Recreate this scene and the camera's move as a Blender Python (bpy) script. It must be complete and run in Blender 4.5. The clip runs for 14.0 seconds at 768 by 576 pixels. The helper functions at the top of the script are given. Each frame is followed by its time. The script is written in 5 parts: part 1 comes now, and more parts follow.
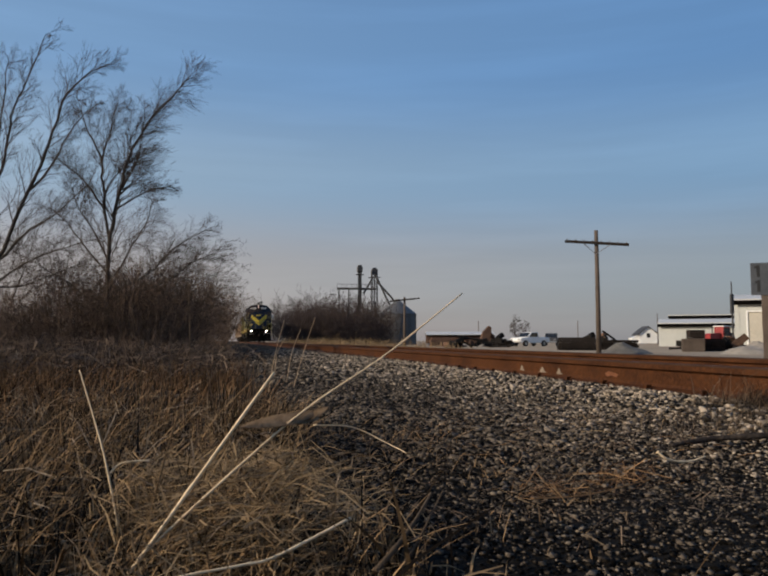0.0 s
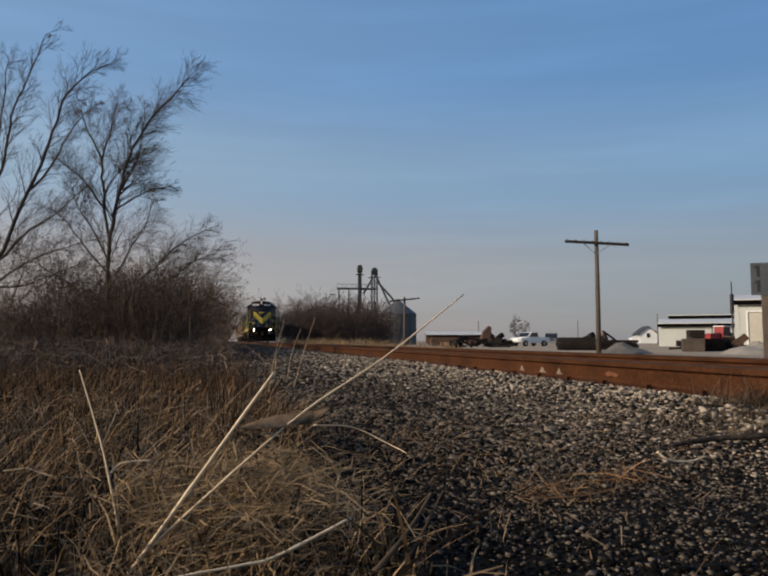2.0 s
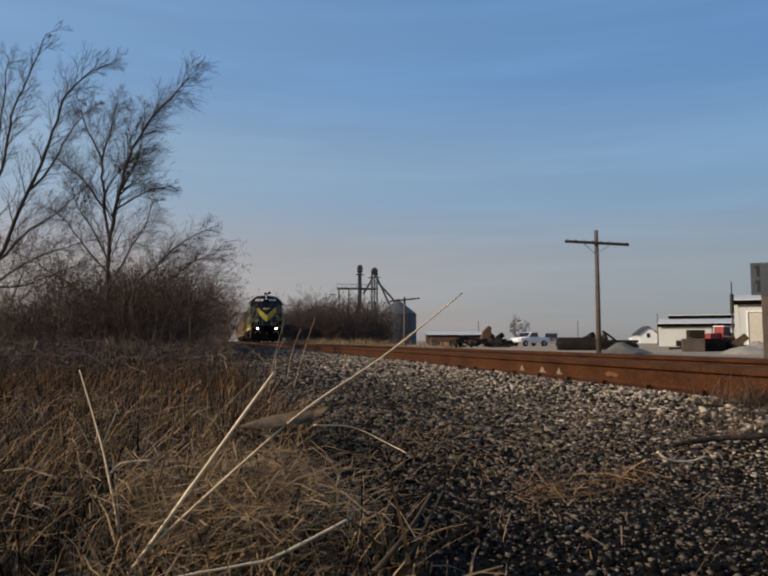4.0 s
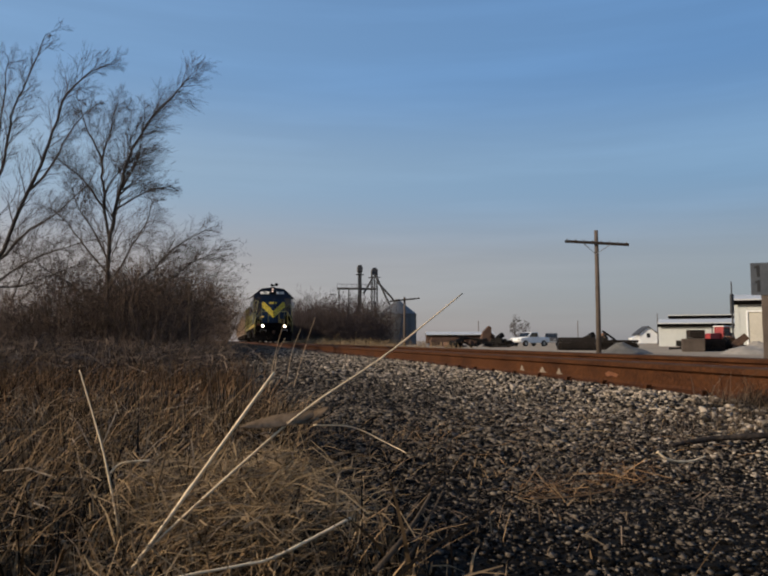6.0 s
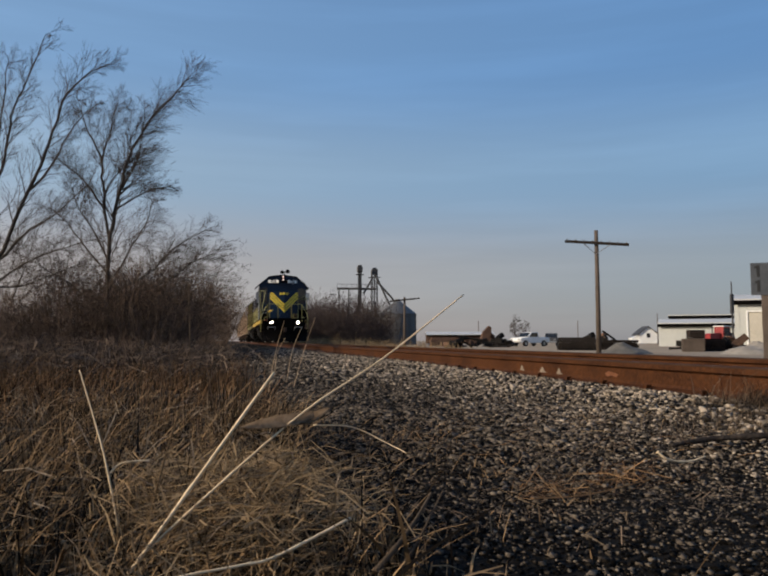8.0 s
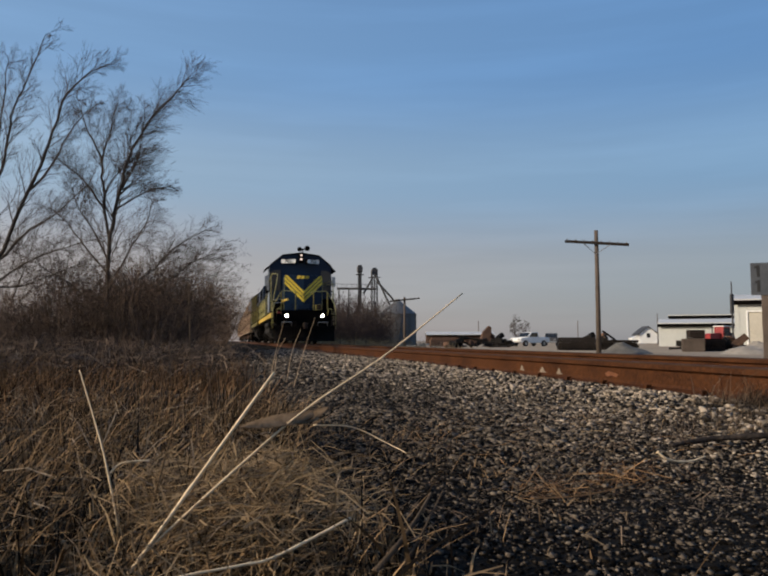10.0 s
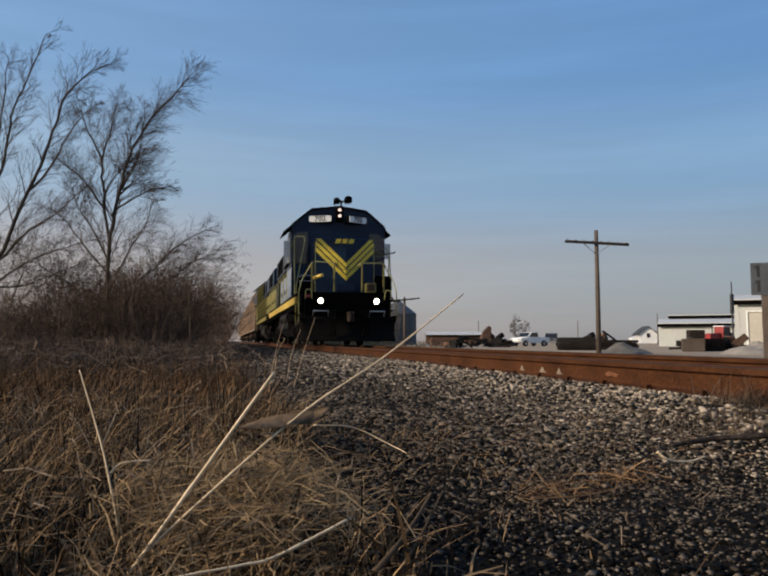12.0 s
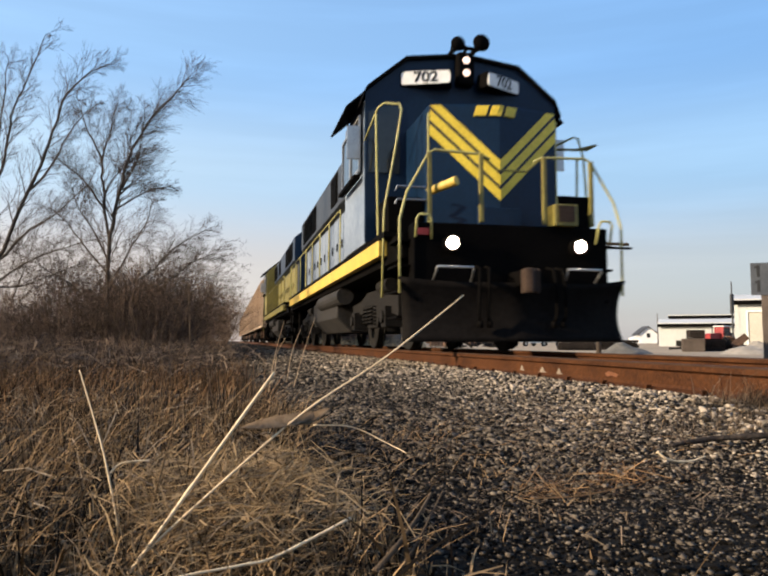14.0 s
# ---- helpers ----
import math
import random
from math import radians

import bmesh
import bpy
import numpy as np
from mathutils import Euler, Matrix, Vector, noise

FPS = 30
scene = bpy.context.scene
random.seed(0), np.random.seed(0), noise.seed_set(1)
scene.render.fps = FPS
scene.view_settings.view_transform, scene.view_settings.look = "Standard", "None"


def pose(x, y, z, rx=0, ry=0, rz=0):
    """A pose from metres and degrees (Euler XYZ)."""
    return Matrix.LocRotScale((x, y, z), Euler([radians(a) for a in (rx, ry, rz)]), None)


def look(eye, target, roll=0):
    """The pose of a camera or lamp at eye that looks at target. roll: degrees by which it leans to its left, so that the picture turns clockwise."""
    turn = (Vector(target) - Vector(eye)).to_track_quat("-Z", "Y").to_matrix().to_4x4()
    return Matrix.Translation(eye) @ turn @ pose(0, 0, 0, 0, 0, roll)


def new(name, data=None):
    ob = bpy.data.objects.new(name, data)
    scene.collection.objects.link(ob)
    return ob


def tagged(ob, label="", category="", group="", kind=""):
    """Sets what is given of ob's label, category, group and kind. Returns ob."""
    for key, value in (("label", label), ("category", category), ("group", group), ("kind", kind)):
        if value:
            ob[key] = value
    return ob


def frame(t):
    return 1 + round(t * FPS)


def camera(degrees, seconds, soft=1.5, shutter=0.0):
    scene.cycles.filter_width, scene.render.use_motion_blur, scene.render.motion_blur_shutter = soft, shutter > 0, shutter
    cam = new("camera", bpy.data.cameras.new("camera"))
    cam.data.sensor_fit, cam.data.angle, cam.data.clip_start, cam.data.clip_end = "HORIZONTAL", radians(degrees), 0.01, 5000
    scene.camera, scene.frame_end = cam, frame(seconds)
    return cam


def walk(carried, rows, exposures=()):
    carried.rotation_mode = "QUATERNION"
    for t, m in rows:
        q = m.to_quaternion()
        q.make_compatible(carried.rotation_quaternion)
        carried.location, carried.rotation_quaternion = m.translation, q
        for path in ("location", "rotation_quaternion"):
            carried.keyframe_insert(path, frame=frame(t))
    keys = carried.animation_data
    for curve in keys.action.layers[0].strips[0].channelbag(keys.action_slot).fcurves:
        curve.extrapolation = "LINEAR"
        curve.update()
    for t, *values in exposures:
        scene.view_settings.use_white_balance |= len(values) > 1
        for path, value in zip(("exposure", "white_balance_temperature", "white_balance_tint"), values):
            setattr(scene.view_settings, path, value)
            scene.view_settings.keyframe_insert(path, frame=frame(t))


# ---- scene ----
EYE = Vector((0.0, 0.0, 0.64))
AIM = EYE + Vector((0.2173, 0.9731, 0.0763)) * 10
cam = camera(57.97, 14.0, soft=2.2, shutter=0.4)
walk(cam, [(0.0, look(EYE, AIM)), (14.0, look(EYE, AIM))],
     exposures=[(0.0, -0.06, 6500, 10), (7.5, 0.01, 6500, 10), (12.0, 0.10, 6500, 10), (12.8, 0.25, 6550, 10), (13.4, 0.52, 6680, 10), (14.0, 0.87, 6880, 10)])

# ---- light: low clear-sky sun from across the field ----
SUN_FROM = Vector((-0.92, -0.10, 0.36)).normalized()
world = bpy.data.worlds.new("sky")
scene.world = world
world.use_nodes = True
wn = world.node_tree
sky = wn.nodes.new("ShaderNodeTexSky")
sky.sky_type = "NISHITA"
sky.sun_disc = False
sky.sun_elevation = math.asin(SUN_FROM.z)
sky.sun_rotation = math.atan2(SUN_FROM.x, SUN_FROM.y)
sky.altitude = 0
sky.air_density, sky.dust_density, sky.ozone_density = 1.0, 1.2, 2.2
# winter haze: grey-pink at the horizon, deepening to blue, warmer towards the sun
way = wn.nodes.new("ShaderNodeTexCoord")
height_ = wn.nodes.new("ShaderNodeSeparateXYZ")
wn.links.new(way.outputs["Generated"], height_.inputs[0])
haze = wn.nodes.new("ShaderNodeValToRGB")
haze.color_ramp.interpolation = "EASE"
stops = ((0.0, (0.325, 0.304, 0.314)), (0.095, (0.335, 0.345, 0.372)), (0.225, (0.238, 0.372, 0.535)), (0.37, (0.152, 0.305, 0.555)), (0.70, (0.085, 0.200, 0.440)), (1.0, (0.060, 0.150, 0.360)))
for k, (at, tint) in enumerate(stops):
    e = haze.color_ramp.elements[k] if k < 2 else haze.color_ramp.elements.new(at)
    e.position, e.color = at, (*tint, 1)
wn.links.new(height_.outputs["Z"], haze.inputs[0])
facing = wn.nodes.new("ShaderNodeVectorMath")
facing.operation = "DOT_PRODUCT"
facing.inputs[1].default_value = Vector((SUN_FROM.x, SUN_FROM.y, 0)).normalized()
wn.links.new(way.outputs["Generated"], facing.inputs[0])
warm = wn.nodes.new("ShaderNodeVectorMath")
warm.operation = "MULTIPLY_ADD"
warm.inputs[1].default_value = (0.62, 0.33, 0.13)
warm.inputs[2].default_value = (1.285, 1.152, 1.06)
wn.links.new(facing.outputs["Value"], warm.inputs[0])
tinted = wn.nodes.new("ShaderNodeVectorMath")
tinted.operation = "MULTIPLY"
wn.links.new(haze.outputs[0], tinted.inputs[0])
wn.links.new(warm.outputs[0], tinted.inputs[1])
# thin cirrus streaks
flat = wn.nodes.new("ShaderNodeVectorMath")
flat.operation = "MULTIPLY"
flat.inputs[1].default_value = (2.2, 2.2, 26.0)
wn.links.new(way.outputs["Generated"], flat.inputs[0])
wisps = wn.nodes.new("ShaderNodeTexNoise")
wisps.inputs["Scale"].default_value, wisps.inputs["Detail"].default_value = 1.0, 4
wn.links.new(flat.outputs[0], wisps.inputs["Vector"])
faint = wn.nodes.new("ShaderNodeMapRange")
faint.inputs["From Min"].default_value, faint.inputs["From Max"].default_value = 0.45, 0.85
faint.inputs["To Min"].default_value, faint.inputs["To Max"].default_value = 1.0, 1.16
wn.links.new(wisps.outputs["Fac"], faint.inputs["Value"])
layer = wn.nodes.new("ShaderNodeVectorMath")
layer.operation = "SCALE"
wn.links.new(tinted.outputs[0], layer.inputs[0])
wn.links.new(faint.outputs[0], layer.inputs["Scale"])
bright = wn.nodes.new("ShaderNodeVectorMath")
bright.operation = "SCALE"
bright.inputs["Scale"].default_value = 0.85 / 0.112
wn.links.new(layer.outputs[0], bright.inputs[0])
both_ = wn.nodes.new("ShaderNodeVectorMath")
both_.operation = "MULTIPLY_ADD"
both_.inputs[1].default_value = (0.15, 0.15, 0.15)
wn.links.new(sky.outputs[0], both_.inputs[0])
wn.links.new(bright.outputs[0], both_.inputs[2])
wn.links.new(both_.outputs[0], wn.nodes["Background"].inputs[0])
wn.nodes["Background"].inputs[1].default_value = 0.112
sun = new("sun", bpy.data.lights.new("sun", "SUN"))
sun.data.energy, sun.data.angle, sun.data.color = 5.0, radians(0.6), (1.0, 0.83, 0.62)
sun.matrix_world = look(SUN_FROM * 60, (0, 0, 0))


# ---- materials ----
def mat(name, dark, light, scale=4.0, fine=40.0, rough=0.7, metal=0.0, bump=0.2, per_piece=0.0, island=0.0, gloss_var=0.1, amount=1.0, mid=0.5, spec=0.5):
    m = bpy.data.materials.new(name)
    m.use_nodes = True
    nt = m.node_tree
    b = nt.nodes["Principled BSDF"]
    tc = nt.nodes.new("ShaderNodeTexCoord")
    n1 = nt.nodes.new("ShaderNodeTexNoise")
    n1.inputs["Scale"].default_value, n1.inputs["Detail"].default_value = scale, 5
    n2 = nt.nodes.new("ShaderNodeTexNoise")
    n2.inputs["Scale"].default_value, n2.inputs["Detail"].default_value = fine, 4
    for n in (n1, n2):
        nt.links.new(tc.outputs["Object"], n.inputs["Vector"])
    mix = nt.nodes.new("ShaderNodeMath")
    mix.operation = "MULTIPLY_ADD"
    mix.inputs[1].default_value = 0.5
    half = nt.nodes.new("ShaderNodeMath")
    half.operation = "MULTIPLY"
    half.inputs[1].default_value = 0.5
    nt.links.new(n2.outputs["Fac"], half.inputs[0])
    nt.links.new(n1.outputs["Fac"], mix.inputs[0])
    nt.links.new(half.outputs[0], mix.inputs[2])
    value = mix.outputs[0]
    for strength, node_type, out in ((per_piece, "ShaderNodeObjectInfo", "Random"), (island, "ShaderNodeNewGeometry", "Random Per Island")):
        if strength:
            src = nt.nodes.new(node_type)
            add = nt.nodes.new("ShaderNodeMath")
            add.operation = "MULTIPLY_ADD"
            add.inputs[1].default_value = strength
            nt.links.new(src.outputs[out], add.inputs[0])
            sub = nt.nodes.new("ShaderNodeMath")
            sub.operation = "SUBTRACT"
            sub.inputs[1].default_value = strength / 2
            nt.links.new(value, sub.inputs[0])
            nt.links.new(sub.outputs[0], add.inputs[2])
            value = add.outputs[0]
    ramp = nt.nodes.new("ShaderNodeValToRGB")
    ramp.color_ramp.elements[0].position, ramp.color_ramp.elements[0].color = mid - 0.2 * amount, (*dark, 1)
    ramp.color_ramp.elements[1].position, ramp.color_ramp.elements[1].color = mid + 0.2 * amount, (*light, 1)
    nt.links.new(value, ramp.inputs[0])
    nt.links.new(ramp.outputs[0], b.inputs["Base Color"])
    rr = nt.nodes.new("ShaderNodeMath")
    rr.operation = "MULTIPLY_ADD"
    rr.inputs[1].default_value, rr.inputs[2].default_value = gloss_var * 2, rough - gloss_var
    nt.links.new(n1.outputs["Fac"], rr.inputs[0])
    nt.links.new(rr.outputs[0], b.inputs["Roughness"])
    b.inputs["Metallic"].default_value = metal
    b.inputs["Specular IOR Level"].default_value = spec
    if bump:
        bp = nt.nodes.new("ShaderNodeBump")
        bp.inputs["Strength"].default_value, bp.inputs["Distance"].default_value = bump, 0.02
        nt.links.new(n2.outputs["Fac"], bp.inputs["Height"])
        nt.links.new(bp.outputs[0], b.inputs["Normal"])
    return m


def translucent(m, share=0.35):
    """Lets part of the light through a thin dry leaf."""
    nt = m.node_tree
    b, out = nt.nodes["Principled BSDF"], nt.nodes["Material Output"]
    back = nt.nodes.new("ShaderNodeBsdfTranslucent")
    both = nt.nodes.new("ShaderNodeMixShader")
    both.inputs[0].default_value = share
    nt.links.new(b.inputs["Base Color"].links[0].from_socket, back.inputs[0])
    nt.links.new(b.outputs[0], both.inputs[1])
    nt.links.new(back.outputs[0], both.inputs[2])
    nt.links.new(both.outputs[0], out.inputs["Surface"])
    return m


def glow(name, color, strength):
    m = bpy.data.materials.new(name)
    m.use_nodes = True
    b = m.node_tree.nodes["Principled BSDF"]
    b.inputs["Base Color"].default_value = (*color, 1)
    b.inputs["Emission Color"].default_value = (*color, 1)
    b.inputs["Emission Strength"].default_value = strength
    return m


# Soil colour lowered to deepen the shade between the grass blades.
M_SOIL = mat("shaded_dry_soil", (0.007, 0.0055, 0.0038), (0.032, 0.024, 0.015), 0.6, 9, 0.95, bump=0.6, spec=0.08)
M_FIELD = mat("yard_ground", (0.24, 0.185, 0.13), (0.40, 0.325, 0.235), 0.12, 3, 0.95, bump=0.3, spec=0.1)
# Near-black bed that shows as dark gaps between the loose stones.
M_BED = mat("near_black_bed", (0.002, 0.0018, 0.0015), (0.014, 0.012, 0.010), 1.5, 30, 0.95, bump=0.9, spec=0.08)
M_STONE = mat("ballast_stone", (0.003, 0.0024, 0.0018), (0.18, 0.146, 0.112), 1.3, 60, 0.9, bump=0.3, island=0.9, amount=1.5, mid=0.67, spec=0.12)
M_RAIL = mat("rusty_rail", (0.016, 0.0056, 0.0024), (0.084, 0.031, 0.0105), 3, 50, 0.7, metal=0.0, bump=0.3, spec=0.12)
M_HEAD = mat("worn_rail_head", (0.022, 0.010, 0.006), (0.062, 0.033, 0.019), 5, 60, 0.7, metal=0.0, bump=0.1, spec=0.1)
M_TIE = mat("weathered_tie", (0.014, 0.011, 0.010), (0.06, 0.049, 0.041), 6, 40, 0.9, bump=0.7, per_piece=0.3, spec=0.1)
M_BARK = mat("grey_bark", (0.028, 0.022, 0.018), (0.095, 0.077, 0.063), 3, 30, 0.9, bump=0.5, island=0.3, spec=0.12)
M_TWIG = mat("bare_twig", (0.028, 0.022, 0.019), (0.10, 0.079, 0.067), 1.0, 12, 0.9, bump=0.0, island=0.5, spec=0.12)
M_FAR_TWIG = mat("far_twig", (0.030, 0.023, 0.021), (0.092, 0.069, 0.062), 0.3, 5, 0.9, bump=0.0, island=0.4, spec=0.1)
M_GRASS = translucent(mat("dry_grass", (0.006, 0.0038, 0.002), (0.36, 0.235, 0.125), 1.2, 7, 0.85, bump=0.0, island=1.05, amount=1.5, mid=0.635, spec=0.12), 0.22)
M_STRAW = mat("pale_straw", (0.52, 0.37, 0.215), (0.84, 0.66, 0.43), 6, 60, 0.6, bump=0.1, spec=0.2)
M_BLUE = mat("dark_blue_paint", (0.001, 0.0085, 0.024), (0.003, 0.0165, 0.044), 1.5, 20, 0.4, bump=0.03, spec=0.22)
M_GREY = mat("faded_grey_blue_paint", (0.085, 0.115, 0.165), (0.23, 0.275, 0.34), 1.6, 9, 0.38, bump=0.08)
M_YELLOW = mat("yellow_paint", (0.50, 0.35, 0.02), (0.78, 0.60, 0.06), 2, 25, 0.45, bump=0.05)
M_CREAM = mat("cream_yellow_rail_paint", (0.24, 0.22, 0.07), (0.43, 0.40, 0.16), 4, 40, 0.5, bump=0.05)
M_OLIVE = mat("soiled_yellow_paint", (0.085, 0.072, 0.016), (0.225, 0.185, 0.036), 1.0, 12, 0.55, bump=0.05)
M_BLACK = mat("sooty_black_paint", (0.0015, 0.0013, 0.0013), (0.005, 0.0044, 0.004), 2, 25, 0.75, bump=0.15, spec=0.02)
M_PLOW = mat("dusty_black_steel", (0.0038, 0.0033, 0.0031), (0.012, 0.0105, 0.0095), 1.5, 18, 0.75, bump=0.1, spec=0.03)
M_TRUCK = mat("grimy_truck_steel", (0.003, 0.0026, 0.0024), (0.016, 0.014, 0.0125), 4, 30, 0.8, bump=0.3, spec=0.15)
M_STEEL = mat("bare_steel", (0.25, 0.25, 0.25), (0.5, 0.5, 0.5), 5, 50, 0.35, metal=0.8, bump=0.05)
M_WHITE = mat("white_paint", (0.60, 0.60, 0.58), (0.80, 0.80, 0.78), 1.0, 15, 0.5, bump=0.05)
M_GLYPH = mat("black_lettering", (0.008, 0.008, 0.008), (0.016, 0.016, 0.016), 5, 30, 0.5, bump=0.0)
M_GLASS = mat("dark_window_glass", (0.010, 0.012, 0.014), (0.02, 0.022, 0.025), 2, 10, 0.08, bump=0.0, gloss_var=0.02)
M_TAN = mat("tan_hopper_paint", (0.28, 0.195, 0.13), (0.46, 0.345, 0.24), 0.7, 9, 0.7, bump=0.1, per_piece=0.3)
M_WOOD = mat("grey_pole_wood", (0.045, 0.036, 0.030), (0.14, 0.11, 0.09), 2, 30, 0.9, bump=0.5, spec=0.15)
M_GALV = mat("galvanised_sheet", (0.060, 0.063, 0.066), (0.11, 0.114, 0.118), 0.4, 6, 0.6, metal=0.2, bump=0.05)
M_SIDING = mat("cream_metal_siding", (0.39, 0.40, 0.38), (0.51, 0.52, 0.49), 0.4, 6, 0.6, bump=0.05)
M_ROOF = mat("pale_metal_roof", (0.42, 0.42, 0.41), (0.58, 0.58, 0.56), 0.4, 6, 0.6, bump=0.05, spec=0.3)
M_DARK = mat("dark_trim", (0.025, 0.025, 0.027), (0.06, 0.06, 0.063), 1, 10, 0.7, bump=0.05, spec=0.2)
M_RED = mat("red_machine_paint", (0.16, 0.012, 0.012), (0.30, 0.025, 0.025), 1, 10, 0.5, bump=0.05)
M_RUST = mat("rusted_scrap", (0.05, 0.032, 0.024), (0.17, 0.10, 0.07), 0.8, 10, 0.9, bump=0.4, per_piece=0.4, spec=0.15)
M_SIGN = mat("grey_sign_plate", (0.035, 0.040, 0.048), (0.065, 0.072, 0.082), 3, 20, 0.5, bump=0.03)
M_LAMP = glow("lit_lamp", (1.0, 0.78, 0.56), 45.0)
M_LAMP_TOP = glow("lit_headlight", (1.0, 0.74, 0.62), 0.75)


# ---- mesh helpers ----
class Geo:
    def __init__(self):
        self.v, self.f = [], []

    def add(self, vs, fs):
        n = len(self.v)
        self.v.extend(tuple(p) for p in vs)
        self.f.extend(tuple(n + i for i in q) for q in fs)
        return self

    def box(self, x0, x1, y0, y1, z0, z1):
        vs = [(x, y, z) for x in (x0, x1) for y in (y0, y1) for z in (z0, z1)]
        return self.add(vs, [(0, 1, 3, 2), (4, 6, 7, 5), (0, 4, 5, 1), (2, 3, 7, 6), (0, 2, 6, 4), (1, 5, 7, 3)])

    def prism(self, poly, axis, a, b):
        """A closed outline, swept from a to b along an axis. Outline in the two other axes, in order."""
        n = len(poly)

        def put(p, q):
            return {"x": (q, p[0], p[1]), "y": (p[0], q, p[1]), "z": (p[0], p[1], q)}[axis]
        vs = [put(p, a) for p in poly] + [put(p, b) for p in poly]
        fs = [tuple(range(n)), tuple(range(2 * n - 1, n - 1, -1))]
        fs += [(i, (i + 1) % n, n + (i + 1) % n, n + i) for i in range(n)]
        return self.add(vs, fs)

    def tube(self, path, r, sides=6, cap=True):
        path = [Vector(p) for p in path]
        rs = r if isinstance(r, (list, tuple)) else [r] * len(path)
        vs, fs = [], []
        for i, p in enumerate(path):
            d = (path[min(i + 1, len(path) - 1)] - path[max(i - 1, 0)]).normalized()
            side = d.orthogonal().normalized() if i == 0 else (side - d * side.dot(d)).normalized()
            up = d.cross(side)
            for k in range(sides):
                a = 2 * math.pi * k / sides
                vs.append(p + (side * math.cos(a) + up * math.sin(a)) * rs[i])
        for i in range(len(path) - 1):
            for k in range(sides):
                a, b = i * sides + k, i * sides + (k + 1) % sides
                fs.append((a, b, b + sides, a + sides))
        if cap:
            fs += [tuple(range(sides - 1, -1, -1)), tuple(range(len(vs) - sides, len(vs)))]
        return self.add(vs, fs)

    def cab_fit(self):
        """Sets a piece of the cab to the cab's true width, height and distance behind the nose."""
        self.v = [(x * 1.04, y + 0.25, z + 0.035 * max(0.0, z - 1.6)) for x, y, z in self.v]
        return self

    def mesh(self, name, material, bevel=0.0, smooth=False):
        me = bpy.data.meshes.new(name)
        me.from_pydata(self.v, [], self.f)
        bm = bmesh.new()
        bm.from_mesh(me)
        bmesh.ops.recalc_face_normals(bm, faces=bm.faces)
        if bevel:
            sharp = [e for e in bm.edges if len(e.link_faces) == 2 and e.calc_face_angle(0) > 0.5]
            bmesh.ops.bevel(bm, geom=sharp, offset=bevel, segments=2, affect="EDGES", profile=0.6, clamp_overlap=True)
        bm.to_mesh(me)
        bm.free()
        if smooth:
            me.polygons.foreach_set("use_smooth", [True] * len(me.polygons))
        me.materials.append(material)
        return me

    def part(self, name, material, parent=None, label="", bevel=0.0, smooth=False):
        ob = new(name, self.mesh(name, material, bevel, smooth))
        ob.parent = parent
        return tagged(ob, label)


def raw(name, vs, fs, material, smooth=False):
    """One mesh from arrays of vertices and faces."""
    me = bpy.data.meshes.new(name)
    vs, fs = np.asarray(vs, dtype=np.float32), np.asarray(fs, dtype=np.int32)
    me.vertices.add(len(vs))
    me.vertices.foreach_set("co", vs.ravel())
    me.loops.add(fs.size)
    me.loops.foreach_set("vertex_index", fs.ravel())
    me.polygons.add(len(fs))
    me.polygons.foreach_set("loop_start", np.arange(len(fs), dtype=np.int32) * fs.shape[1])
    me.update(calc_edges=True)
    me.validate()
    if smooth:
        me.polygons.foreach_set("use_smooth", [True] * len(me.polygons))
    me.materials.append(material)
    return me


def thing(name, label, category, m=None, group="", kind=""):
    ob = tagged(new(name), label, category, group, kind)
    if m is not None:
        ob.matrix_basis = m
    return ob


def words(text, size, material, name, parent, m, depth=0.004):
    """Lettering as a solid mesh, in the built-in font."""
    cu = bpy.data.curves.new(name, "FONT")
    cu.offset = size * 0.02
    cu.body, cu.size, cu.extrude, cu.align_x, cu.align_y = text, size, depth, "CENTER", "CENTER"
    tmp = bpy.data.objects.new(name, cu)
    scene.collection.objects.link(tmp)
    me = bpy.data.meshes.new_from_object(tmp.evaluated_get(bpy.context.evaluated_depsgraph_get()))
    bpy.data.objects.remove(tmp)
    me.materials.clear()
    me.materials.append(material)
    ob = new(name, me)
    ob.parent = parent
    ob.matrix_basis = m
    return ob
M_PALE_STONE = mat("pale_ballast_stone", (0.012, 0.010, 0.008), (0.40, 0.33, 0.255), 2.0, 60, 0.9, bump=0.4, island=0.8, amount=1.5, mid=0.56, spec=0.15)
M_STRAW_GRASS = translucent(mat("straw_grass", (0.10, 0.062, 0.030), (0.44, 0.305, 0.165), 0.4, 5, 0.85, bump=0.0, island=0.7, amount=1.4, spec=0.15))
M_RUSSET = mat("russet_grass", (0.05, 0.024, 0.010), (0.30, 0.175, 0.082), 2, 20, 0.8, bump=0.0, island=0.7, amount=1.4, spec=0.15)
M_HEAP = mat("grey_gravel_heap", (0.045, 0.042, 0.036), (0.16, 0.148, 0.128), 3, 30, 0.9, bump=0.8)
M_PALE_HEAP = mat("pale_gravel_heap", (0.16, 0.14, 0.115), (0.34, 0.305, 0.255), 3, 30, 0.9, bump=0.8)
M_DOOR = mat("beige_door_panel", (0.38, 0.35, 0.29), (0.50, 0.47, 0.40), 0.5, 8, 0.6, bump=0.05)
M_LEAF = translucent(mat("dry_leaf", (0.24, 0.165, 0.10), (0.56, 0.43, 0.29), 14, 90, 0.7, bump=0.2, spec=0.2))
